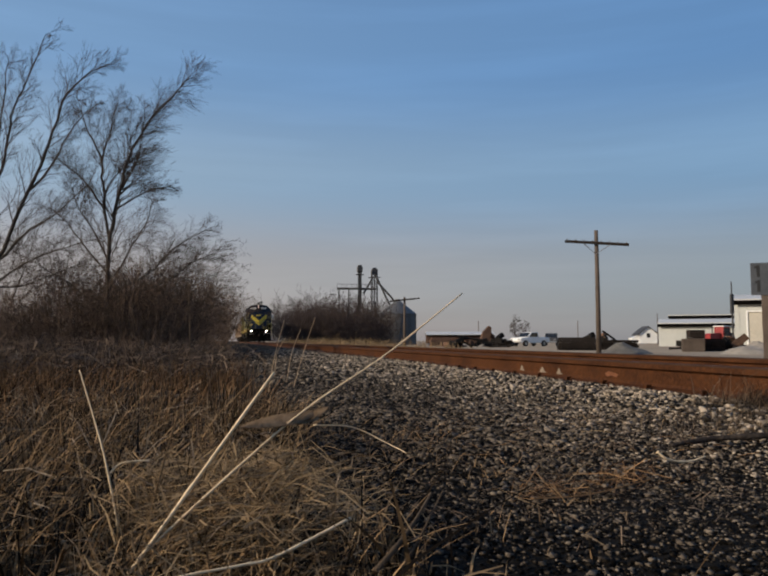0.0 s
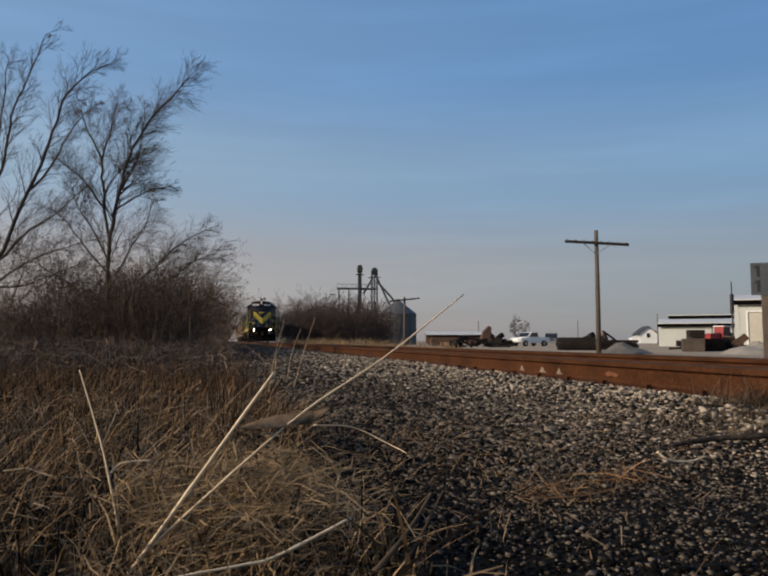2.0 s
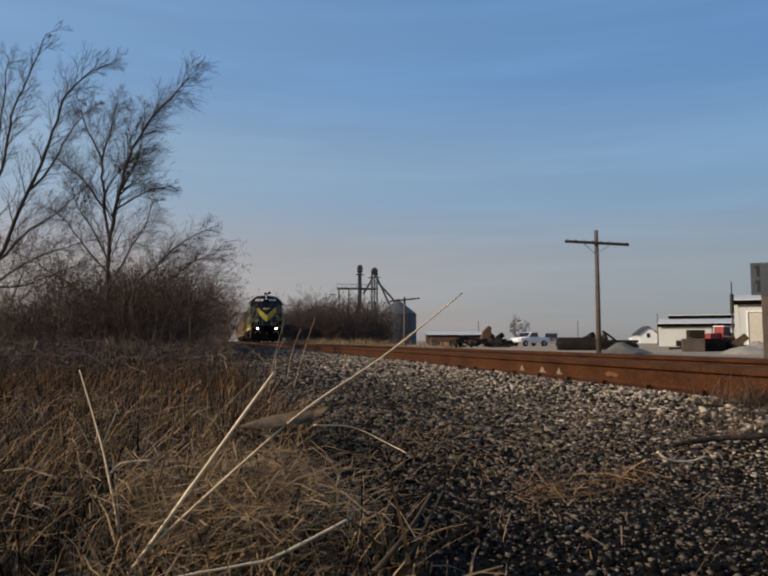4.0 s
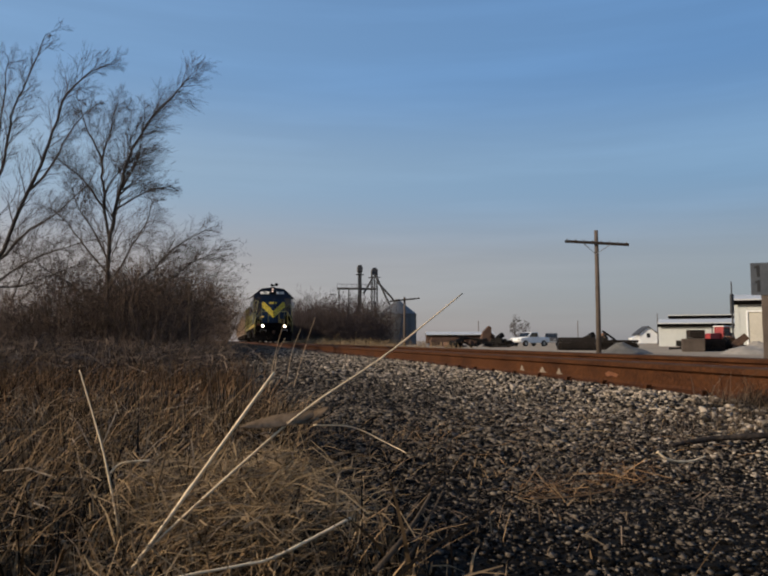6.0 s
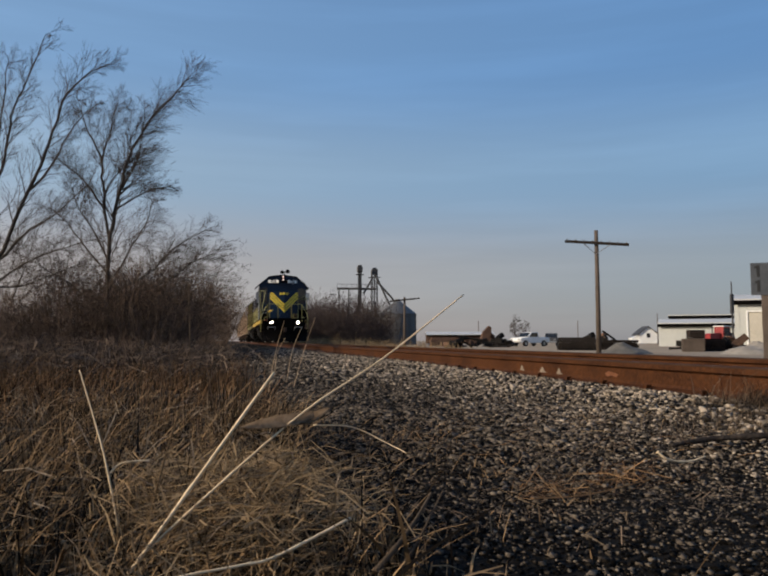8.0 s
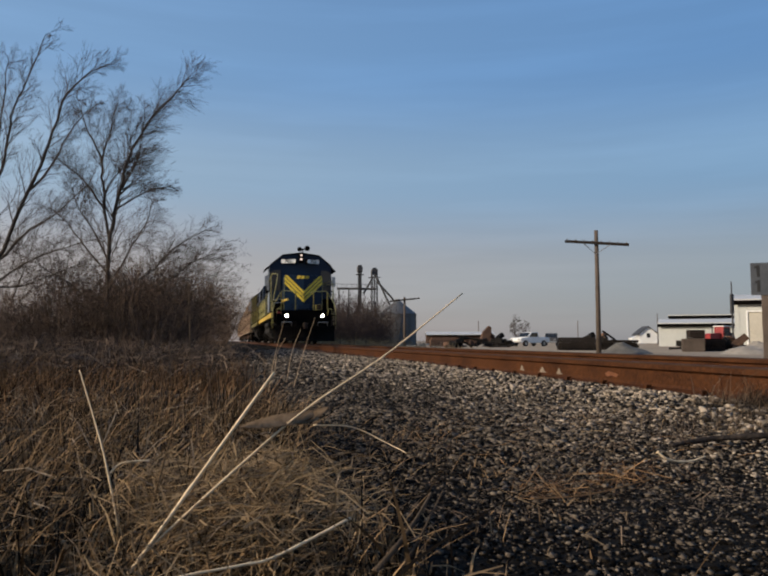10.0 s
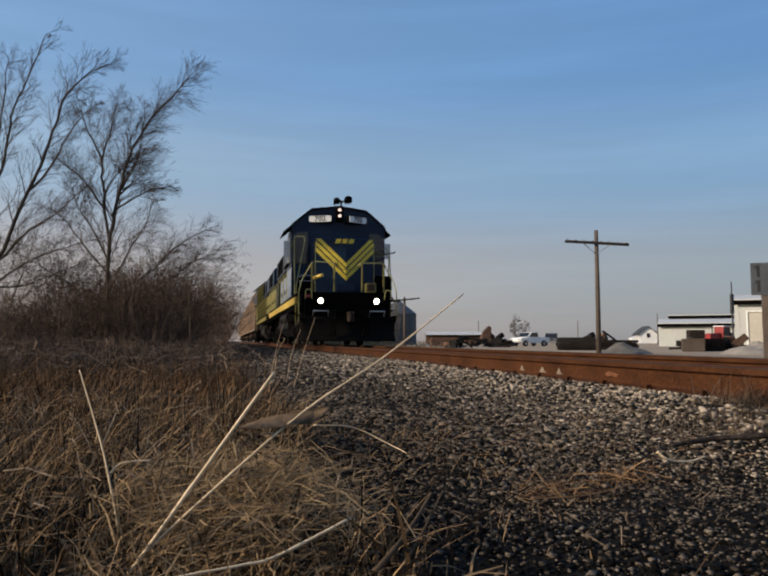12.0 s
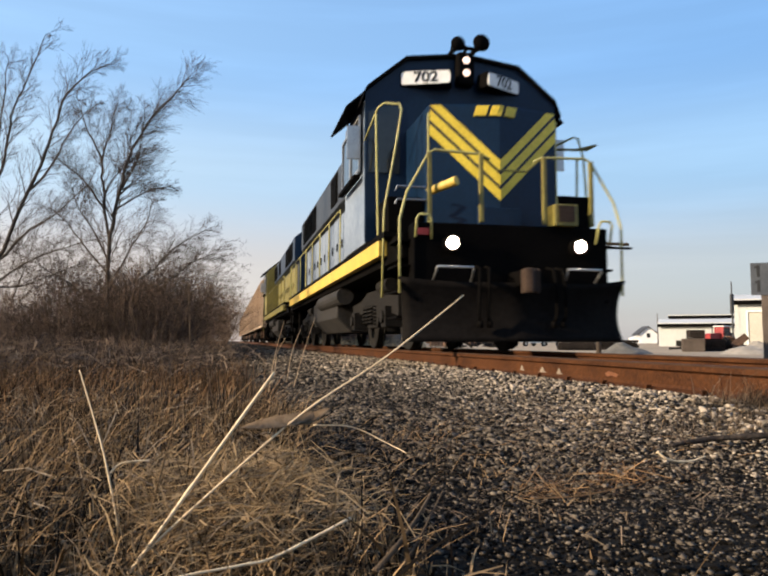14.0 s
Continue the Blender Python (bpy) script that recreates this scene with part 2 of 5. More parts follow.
M_SLATE = mat("weathered_slate_paint", (0.006, 0.0085, 0.013), (0.024, 0.030, 0.040), 1.2, 14, 0.5, bump=0.05)
# Dark stone colour that holds the shade lying on the near gravel.
M_SHADED_STONE = mat("shaded_stone", (0.0018, 0.0015, 0.0012), (0.135, 0.108, 0.083), 1.3, 60, 0.9, bump=0.3, island=1.0, amount=1.5, mid=0.80, spec=0.08)
M_WEED = translucent(mat("grey_brown_weed", (0.010, 0.0075, 0.0055), (0.20, 0.143, 0.095), 0.5, 4, 0.85, bump=0.0, island=0.7, amount=1.4, mid=0.53, spec=0.15), 0.25)
M_TOWER = mat("dull_grey_steelwork", (0.045, 0.043, 0.043), (0.10, 0.096, 0.094), 0.5, 6, 0.8, bump=0.0, spec=0.2)
M_TORN = translucent(mat("brown_torn_leaf", (0.10, 0.068, 0.042), (0.26, 0.185, 0.12), 14, 90, 0.8, bump=0.2, spec=0.12), 0.25)
M_MAT = translucent(mat("grey_matted_weed", (0.016, 0.0115, 0.0085), (0.225, 0.163, 0.115), 0.7, 5, 0.9, bump=0.0, island=0.8, amount=1.4, mid=0.55, spec=0.1), 0.2)
M_BROWN = translucent(mat("russet_brown_grass", (0.012, 0.0065, 0.003), (0.25, 0.142, 0.068), 0.8, 6, 0.85, bump=0.0, island=0.8, amount=1.4, mid=0.57, spec=0.12), 0.22)
M_KNUCKLE = mat("dark_rusty_casting", (0.012, 0.008, 0.006), (0.055, 0.034, 0.024), 5, 30, 0.8, bump=0.4, spec=0.2)
M_SOOT = mat("blackened_timber", (0.006, 0.005, 0.0045), (0.026, 0.021, 0.018), 3, 20, 0.9, bump=0.4, per_piece=0.4, spec=0.08)
# Sun glint on the rusty rail, put into a brighter orange colour.
M_GLINT = mat("orange_rail_glint", (0.08, 0.028, 0.011), (0.20, 0.078, 0.033), 20, 90, 0.5, bump=0.3)
M_SMEAR = mat("pale_paint_smear", (0.09, 0.062, 0.044), (0.25, 0.20, 0.155), 20, 90, 0.7, bump=0.2)
M_TANK = mat("dusty_tank_steel", (0.010, 0.009, 0.0085), (0.036, 0.033, 0.031), 1.5, 16, 0.75, bump=0.15, spec=0.2)
M_SILL = mat("worn_yellow_sill", (0.32, 0.205, 0.03), (0.68, 0.485, 0.09), 2.5, 16, 0.55, bump=0.1, amount=1.3)
M_BRUSH = mat("dense_brush", (0.034, 0.024, 0.018), (0.155, 0.110, 0.083), 0.8, 9, 0.9, bump=0.0, island=0.6, spec=0.1)

# ---- ground, ballast bed and track ----
TRACK = 3.49
RAIL_TOP = 0.50
GAUGE = 0.755


def ground_z(x, y):
    """Height of the land: flat yard, a low ballast bed, a slightly raised weedy verge."""
    d = abs(x - TRACK)
    bed = 0.305 if d < 1.0 else 0.305 - 0.16 * min(1.0, (d - 1.0) / 2.15) if d < 3.15 else 0.145 * max(0.0, 1 - (d - 3.15) / 2.5)
    if x < TRACK and d > 3.15:
        bed = 0.145 + 0.0 * x
        bed *= max(0.0, 1 - max(0.0, d - 9) / 14)
    n = noise.noise(Vector((x * 0.9, y * 0.9, 0))) * 0.035 + noise.noise(Vector((x * 0.25, y * 0.25, 5))) * 0.06
    return bed + n * (0.25 if d < 1.2 else 0.6 if d < 3.2 else 1.0) * (1 if abs(y) < 150 else 0)


def grid_axis(near, fine, far):
    out, v, step = [0.0], 0.0, fine
    while v < far:
        v += step
        out.append(v)
        if v > near:
            step *= 1.22
    return out


xs = sorted({round(v, 3) for v in [TRACK + a for a in grid_axis(7, 0.22, 2500)] + [TRACK - a for a in grid_axis(7, 0.22, 2500)]})
ys = sorted({round(v, 3) for v in grid_axis(14, 0.25, 2500)} | {-round(v, 3) for v in grid_axis(3, 0.5, 2500)})
gv = [(x, y, ground_z(x, y)) for y in ys for x in xs]
W = len(xs)
cells = [(j * W + i, j * W + i + 1, (j + 1) * W + i + 1, (j + 1) * W + i) for j in range(len(ys) - 1) for i in range(W - 1)]
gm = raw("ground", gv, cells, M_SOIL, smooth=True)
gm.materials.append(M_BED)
gm.materials.append(M_FIELD)
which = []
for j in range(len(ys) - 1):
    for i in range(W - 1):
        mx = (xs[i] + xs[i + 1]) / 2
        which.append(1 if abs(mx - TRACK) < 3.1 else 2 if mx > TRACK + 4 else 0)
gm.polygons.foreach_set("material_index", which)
ground = tagged(new("ground", gm), "dry winter ground with a near-black track bed", "ground", kind="structure")


def rail(x, name):
    ob = thing("rail", "rust-brown steel rail spiked to wooden ties", "rail", pose(x, 0, RAIL_TOP), "rails of the track", "structure")
    w = Geo().prism([(-0.070, -0.186), (0.070, -0.186), (0.070, -0.174), (0.016, -0.155), (0.009, -0.14), (0.009, -0.055), (0.034, -0.040),
                     (0.034, -0.012), (-0.034, -0.012), (-0.034, -0.040), (-0.009, -0.055), (-0.009, -0.14), (-0.016, -0.155), (-0.070, -0.174)], "y", -14, 420)
    w.part("web", M_RAIL, ob)
    Geo().prism([(-0.035, -0.0125), (0.035, -0.0125), (0.035, -0.006), (0.024, 0.0), (-0.024, 0.0), (-0.035, -0.006)], "y", -14, 420).part("head", M_HEAD, ob, "worn running surface")
    return ob


near_rail = rail(TRACK - GAUGE, "rail")
rail(TRACK + GAUGE, "rail")
# old paint smears, and the sun's glint on the web painted as an orange patch
for y, w in ((6.18, 0.06), (5.74, 0.08), (5.42, 0.06)):
    Geo().prism([(y - w, -0.138), (y - w * 0.2, -0.139), (y + w * 0.8, -0.136), (y + w * 0.5, -0.118), (y + w * 0.15, -0.088), (y - w * 0.25, -0.096), (y - w * 0.5, -0.122)], "x", -0.0125, -0.0095).part("paint_smear", M_SMEAR, near_rail, "pale smear of old paint")
Geo().prism([(4.50, -0.10), (4.53, -0.118), (4.60, -0.112), (4.66, -0.118), (4.69, -0.098), (4.64, -0.082), (4.57, -0.088)], "x", -0.0125, -0.0095).part("painted_glint", M_GLINT, near_rail, "sun glint on the rusty web, painted as an orange patch")


def ties():
    track = thing("track_ties", "weathered dark wooden railway ties under the rails", "ties", None, "", "structure")
    tie = Geo().box(-1.3, 1.3, -0.115, 0.115, -0.17, 0.0).mesh("tie", M_TIE, bevel=0.012)
    plate = Geo().box(-0.17, 0.17, -0.095, 0.095, 0.0, 0.016).mesh("tie_plate", M_RAIL)
    spike = Geo().box(-0.012, 0.012, -0.012, 0.012, 0, 0.03).box(-0.022, 0.012, -0.018, 0.018, 0.03, 0.045).mesh("spike", M_RAIL)
    rnd = random.Random(3)
    for k in range(120):
        y = -4 + k * 0.54
        t = new("tie", tie)
        t.parent = track
        t.matrix_basis = pose(TRACK + rnd.uniform(-0.04, 0.04), y + rnd.uniform(-0.03, 0.03), RAIL_TOP - 0.204, 0, 0, rnd.uniform(-1.2, 1.2))
        if k < 45:
            for sx in (-GAUGE, GAUGE):
                p = new("tie_plate", plate)
                p.parent = track
                p.matrix_basis = pose(TRACK + sx, y, RAIL_TOP - 0.203)
                for q in (-1, 1):
                    s = new("spike", spike)
                    s.parent = track
                    s.matrix_basis = pose(TRACK + sx + q * 0.085, y + q * 0.05, RAIL_TOP - 0.187, 0, 0, 180 if q < 0 else 0)


ties()

# ---- ballast stones ----
def stones(name, label, spots, sizes, seed, material):
    """Many broken stones in one mesh: jittered, flattened broken blocks."""
    r = np.random.default_rng(seed)
    base = np.array([(a, b, c) for a in (-1, 1) for b in (-1, 1) for c in (-1, 1)]) * 0.62
    quad = np.array([(0, 1, 3, 2), (4, 6, 7, 5), (0, 4, 5, 1), (2, 3, 7, 6), (0, 2, 6, 4), (1, 5, 7, 3)])
    tri = np.concatenate([quad[:, [0, 1, 2]], quad[:, [0, 2, 3]]])
    n = len(spots)
    v = base[None] * (1 + r.uniform(-0.5, 0.45, (n, 8, 3))) * r.uniform(0.55, 1.3, (n, 1, 3))
    a, b = r.uniform(0, 6.283, n), r.uniform(-1.2, 1.2, n)
    ca, sa, cb, sb = np.cos(a), np.sin(a), np.cos(b), np.sin(b)
    rot = np.stack([np.stack([ca, -sa * cb, sa * sb], 1), np.stack([sa, ca * cb, -ca * sb], 1), np.stack([0 * a, sb, cb], 1)], 1)
    v = np.einsum("nij,nkj->nki", rot, v) * sizes[:, None, None] * np.array([1.12, 1.12, 0.58]) + spots[:, None, :]
    f = tri[None] + (np.arange(n) * 8)[:, None, None]
    return tagged(new(name, raw(name, v.reshape(-1, 3), f.reshape(-1, 3), material)), label, "gravel", kind="stuff")


def bed_spots(n, x0, x1, y0, y1, seed, power=1.0):
    r = np.random.default_rng(seed)
    x, y = r.uniform(x0, x1, n), y0 + (y1 - y0) * r.uniform(0, 1, n) ** power
    edge = 0.40 + 0.16 * np.sin(y * 2.1) + 0.10 * np.sin(y * 5.3 + 1)
    keep = (x > edge + r.normal(0, 0.12, n)) | (np.abs(x - TRACK) < 2.4)
    x, y = x[keep], y[keep]
    return np.stack([x, y, [ground_z(a, b) for a, b in zip(x, y)]], 1), r


near, r = bed_spots(105000, 0.2, 2.72, 0.7, 7.5, 5, 1.25)
sz = np.clip(r.lognormal(-4.72, 0.40, len(near)), 0.004, 0.026)
sz *= 0.70 * np.clip(near[:, 1] / 2.6, 0.65, 1.15)
near[:, 2] += sz * 0.35
# three kinds of stone, mixed: coloured dark for shade at the verge, pale fresh stone towards the rail
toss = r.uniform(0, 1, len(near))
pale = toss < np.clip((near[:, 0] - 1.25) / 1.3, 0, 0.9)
# Stones close to the verge take the dark colour in place of a cast shadow.
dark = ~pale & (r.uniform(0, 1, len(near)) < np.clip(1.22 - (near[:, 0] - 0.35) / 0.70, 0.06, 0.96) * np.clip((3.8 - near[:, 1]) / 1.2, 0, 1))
stones("ballast_gravel", "loose grey crushed-stone ballast beside the rail", near[~pale & ~dark], sz[~pale & ~dark], 1, M_STONE)
stones("shaded_gravel", "fine stone at the verge, coloured dark for the shade on it", near[dark], sz[dark] * 1.1, 9, M_SHADED_STONE)
stones("ballast_gravel", "pale fresh stone among the grey ballast", near[pale], sz[pale], 10, M_PALE_STONE)
mid_s, r = bed_spots(42000, 0.2, 2.72, 7.5, 30, 6, 1.3)
sz = np.clip(r.lognormal(-4.1, 0.35, len(mid_s)), 0.010, 0.045) * 0.85
mid_s[:, 2] += sz * 0.3
pale = r.uniform(0, 1, len(mid_s)) < np.clip((mid_s[:, 0] - 0.6) / 1.8, 0.15, 0.85)
stones("ballast_gravel", "grey crushed-stone ballast further along the track", mid_s[~pale], sz[~pale], 2, M_STONE)
stones("ballast_gravel", "pale crushed-stone ballast further along the track", mid_s[pale], sz[pale], 12, M_PALE_STONE)
crib, r = bed_spots(9000, TRACK - GAUGE + 0.08, TRACK + 3.0, 1.5, 26, 7, 1.2)
sz = np.clip(r.lognormal(-3.6, 0.35, len(crib)), 0.015, 0.05)
stones("ballast_gravel", "crushed stone between and beyond the rails", crib, sz, 3, M_STONE)
# a bank of fresh stone heaped against the near rail
heap, r = bed_spots(15000, TRACK - GAUGE - 0.85, TRACK - GAUGE - 0.07, 1.6, 14, 8, 1.2)
heap = heap[r.uniform(0, 1, len(heap)) < np.clip((heap[:, 0] - TRACK + GAUGE + 0.85) / 0.6, 0, 1)]
sz = np.clip(r.lognormal(-4.3, 0.33, len(heap)), 0.008, 0.032) * 0.82
heap[:, 2] += 0.015 + sz * 0.4
stones("ballast_gravel", "pale fresh crushed stone heaped along the near rail", heap, sz, 4, M_PALE_STONE)


# ---- dry grass ----
def blades(name, label, x, y, height, width, seed, material, lean=(0.25, 0.0), curl=0.9, z=None):
    """Curved tapered grass blades in one mesh, four sections each."""
    r = np.random.default_rng(seed)
    n = len(x)
    if z is None:
        z = np.array([ground_z(a, b) for a, b in zip(x, y)])
    a = r.uniform(0, 6.283, n)
    dx, dy = np.cos(a) + lean[0], np.sin(a) + lean[1]
    bend = r.uniform(0.1, 1.0, n) * curl
    droop = r.uniform(0, 1, n) ** 2 * curl
    ang = a + 1.57 + r.uniform(-0.5, 0.5, n)
    wx, wy = np.cos(ang) * width / 2, np.sin(ang) * width / 2
    vs = np.zeros((n, 10, 3))
    for k, u in enumerate((0, 0.3, 0.58, 0.82, 1.0)):
        px = x + dx * bend * height * u ** 1.7 * 0.75
        py = y + dy * bend * height * u ** 1.7 * 0.75
        pz = z - 0.02 + height * (u - 0.55 * droop * u ** 3)
        w = (1, 0.95, 0.8, 0.55, 0.12)[k]
        vs[:, 2 * k] = np.stack([px - wx * w, py - wy * w, pz], 1)
        vs[:, 2 * k + 1] = np.stack([px + wx * w, py + wy * w, pz + 0.15 * width], 1)
    q = np.array([(0, 1, 3, 2), (2, 3, 5, 4), (4, 5, 7, 6), (6, 7, 9, 8)])
    f = q[None] + (np.arange(n) * 10)[:, None, None]
    return tagged(new(name, raw(name, vs.reshape(-1, 3), f.reshape(-1, 4), material)), label, "grass", kind="stuff")


def clumped(r, n, x0, x1, y0, y1, count, spread, power=1.0):
    """Points gathered in tufts."""
    cx, cy = r.uniform(x0, x1, count), y0 + (y1 - y0) * r.uniform(0, 1, count) ** power
    k = r.integers(0, count, n)
    return cx[k] + r.normal(0, spread, n), cy[k] + r.normal(0, spread, n), r.uniform(0.6, 1.25, count)[k]


def verge(r, x, y, *more):
    edge = 0.30 + 0.16 * np.sin(y * 2.1) + 0.10 * np.sin(y * 5.3 + 1)
    keep = (x < edge) & ((x ** 2 + y ** 2) > 0.75)
    return [v[keep] for v in (x, y, *more)]


r = np.random.default_rng(31)
x, y, k = clumped(r, 15000, -2.6, 0.35, 0.9, 4.2, 240, 0.065)
x, y, k = verge(r, x, y, k)
blades("grass", "matted dry brown grass of the near verge", x, y, k * r.uniform(0.10, 0.28, len(x)) * np.clip((y + 0.4) / 2.4, 0.45, 1.1), r.uniform(0.0025, 0.006, len(x)), 1, M_GRASS, curl=1.3)
x, y, k = clumped(r, 16000, -6.5, 0.3, 3.6, 11, 420, 0.14)
x, y, k = verge(r, x, y, k)
blades("grass", "brown dry grass and weeds along the verge", x, y, k * r.uniform(0.15, 0.36, len(x)), r.uniform(0.003, 0.007, len(x)), 2, M_BROWN, curl=1.2)
x, y, k = clumped(r, 15000, -17, 0.2, 10, 34, 420, 0.3)
x, y, k = verge(r, x, y, k)
blades("grass", "tall brown weeds below the thicket", x, y, k * r.uniform(0.22, 0.50, len(x)), r.uniform(0.007, 0.015, len(x)), 3, M_MAT, curl=1.3)
x, y, k = clumped(r, 9000, TRACK + 3.3, TRACK + 8, 18, 95, 300, 0.5)
k = k * np.clip((y - 26) / 14, 0.22, 1.0)
blades("grass", "straw-coloured dry grass on the far bank", x, y, k * r.uniform(0.40, 0.95, len(x)), r.uniform(0.012, 0.03, len(x)), 4, M_STRAW_GRASS, curl=0.8)
x, y, k = clumped(r, 900, 0.30, 0.95, 1.5, 4.5, 26, 0.09)
blades("grass", "thin dry grass creeping over the ballast edge", x, y, k * r.uniform(0.03, 0.10, len(x)), r.uniform(0.002, 0.005, len(x)), 5, M_GRASS, curl=1.8)
x, y, k = clumped(r, 330, 0.86, 1.30, 1.80, 1.98, 9, 0.045)
blades("grass", "orange-brown dead grass lying on the gravel", x, y, k * r.uniform(0.02, 0.06, len(x)), r.uniform(0.0015, 0.0035, len(x)), 6, M_RUSSET, lean=(2.2, 0.5), curl=3.0)
x, y, k = clumped(r, 1000, 2.34, 2.62, 2.35, 3.1, 12, 0.07)
blades("grass", "pale dry weeds growing against the rail", x, y, k * r.uniform(0.07, 0.22, len(x)), r.uniform(0.0015, 0.0035, len(x)), 7, M_WEED, lean=(0.5, 0.0), curl=1.7)

x, y, k = clumped(r, 6000, -2.8, 0.36, 0.95, 4.6, 170, 0.09)
x, y, k = verge(r, x, y, k)


def litter(name, label, x, y, length, width, lift, seed, material):
    """Broken straws lying every way, in one mesh."""
    q = np.random.default_rng(seed)
    n = len(x)
    z = np.array([ground_z(a, b) for a, b in zip(x, y)]) + q.uniform(0.01, 1, n) * lift
    a, e = q.uniform(0, 6.283, n), q.normal(0, 0.32, n)
    d = np.stack([np.cos(a) * np.cos(e), np.sin(a) * np.cos(e), np.sin(e)], 1) * length[:, None]
    s = np.stack([-np.sin(a), np.cos(a), q.uniform(-0.8, 0.8, n)], 1) * width[:, None] / 2
    c = np.stack([x, y, z], 1)
    sag = np.array([0, 0, 1.0]) * (length * q.uniform(-0.06, 0.14, n))[:, None]
    vs = np.stack([c - d / 2 - s, c - d / 2 + s, c + sag - s, c + sag + s, c + d / 2 - s * 0.4, c + d / 2 + s * 0.4], 1)
    vs[:, :, 2] = np.maximum(vs[:, :, 2], z[:, None] * 0 + 0.12)
    f = np.array([(0, 1, 3, 2), (2, 3, 5, 4)])[None] + (np.arange(n) * 6)[:, None, None]
    return tagged(new(name, raw(name, vs.reshape(-1, 3), f.reshape(-1, 4), material)), label, "grass", kind="stuff")


keep = (x > -0.25) | (y > 1.7) | (r.uniform(0, 1, len(x)) < 0.35)
x, y, k = x[keep], y[keep], k[keep]
litter("straw_litter", "tangle of broken dry straws on the verge", x, y, r.uniform(0.04, 0.17, len(x)), r.uniform(0.0014, 0.0034, len(x)), 0.15 * np.clip(y / 2, 0.6, 1.2), 41, M_GRASS)
x, y, k = clumped(r, 3500, -0.16, 0.18, 1.3, 2.2, 60, 0.11)
litter("straw_litter", "pale bleached straw matted at the ballast edge", x, y, r.uniform(0.05, 0.19, len(x)), r.uniform(0.0011, 0.0028, len(x)), 0.17, 42, M_STRAW_GRASS)
x, y, k = clumped(r, 170, 0.6, 2.4, 1.5, 3.4, 30, 0.14)
litter("straw_litter", "thin straws scattered over the gravel", x, y, r.uniform(0.05, 0.18, len(x)), r.uniform(0.0015, 0.003, len(x)), 0.03, 43, M_STRAW_GRASS)
x, y, k = clumped(r, 1900, -2.4, 0.40, 1.0, 4.4, 200, 0.13)
x, y, k = verge(r, x, y, k)
litter("straw_litter", "bleached thin straws caught in the grass", x, y, r.uniform(0.05, 0.20, len(x)), r.uniform(0.0012, 0.0028, len(x)), 0.20 * np.clip(y / 2, 0.6, 1.2), 44, M_LEAF)
x, y, k = clumped(r, 1300, -1.6, 0.36, 1.0, 3.2, 110, 0.12)
x, y, k = verge(r, x, y, k)
blades("grass", "curled broad dead leaves in the grass", x, y, k * r.uniform(0.08, 0.22, len(x)), r.uniform(0.005, 0.012, len(x)), 45, M_GRASS, curl=2.4)
x, y, k = clumped(r, 420, -6.0, 0.25, 3.0, 12, 200, 0.2)
x, y, k = verge(r, x, y, k)
blades("weed_stems", "thin dead weed stems standing above the grass", x, y, k * r.uniform(0.30, 0.62, len(x)), r.uniform(0.004, 0.008, len(x)), 46, M_WEED, curl=0.35)
x, y, k = clumped(r, 9000, -7.5, 0.15, 7.0, 17, 160, 0.42)
x, y, k = verge(r, x, y, k)
litter("weed_mat", "grey-brown mat of flattened dead weeds before the thicket", x, y, r.uniform(0.15, 0.6, len(x)), r.uniform(0.004, 0.010, len(x)), 0.42 * k, 49, M_MAT)
x, y, k = clumped(r, 2600, 0.50, 2.5, 1.45, 4.6, 260, 0.10)
keep = y > 1.4
x, y, k = x[keep], y[keep], k[keep]
litter("twig_litter", "dark brown bits of twig and stem strewn over the gravel", x, y, r.uniform(0.02, 0.10, len(x)), r.uniform(0.0012, 0.003, len(x)), 0.016, 50, M_MAT)
x, y, k = clumped(r, 320, 0.75, 2.4, 1.75, 3.6, 60, 0.10)
litter("twig_litter", "thin russet stems strewn over the gravel", x, y, r.uniform(0.04, 0.14, len(x)), r.uniform(0.001, 0.0022, len(x)), 0.03, 51, M_RUSSET)
x, y, k = clumped(r, 1500, 1.55, 2.35, 2.25, 2.85, 30, 0.07)
blades("grass", "short grey dead weeds among the stones beside a fallen branch", x, y, k * r.uniform(0.03, 0.11, len(x)), r.uniform(0.0015, 0.003, len(x)), 52, M_WEED, curl=1.9)
# the same verge and bed behind and beside the viewpoint, more sparsely
back, r = bed_spots(11000, 0.2, TRACK + 2.8, -9, 1.6, 14)
back = back[(back[:, 1] < 0.72) | (back[:, 0] > TRACK - GAUGE)]
sz = np.clip(r.lognormal(-3.9, 0.3, len(back)), 0.012, 0.04)
stones("ballast_gravel", "grey ballast along the track behind", back, sz, 15, M_STONE)
x, y, k = clumped(r, 12000, -12, 0.2, -9, 3.8, 420, 0.22)
keep = (x < 0.25) & ((x < -2.4) | (y < 0.2)) & (x ** 2 + y ** 2 > 1.2)
x, y, k = x[keep], y[keep], k[keep]
blades("grass", "dry brown grass of the verge behind", x, y, k * r.uniform(0.10, 0.32, len(x)), r.uniform(0.004, 0.010, len(x)), 47, M_WEED, curl=1.1)
x, y, k = clumped(r, 130, 0.86, 1.36, 1.84, 2.00, 9, 0.03)
litter("straw_litter", "russet dead straws lying in a drift on the gravel", x, y, r.uniform(0.06, 0.22, len(x)), r.uniform(0.0015, 0.0032, len(x)), 0.035, 48, M_RUSSET)

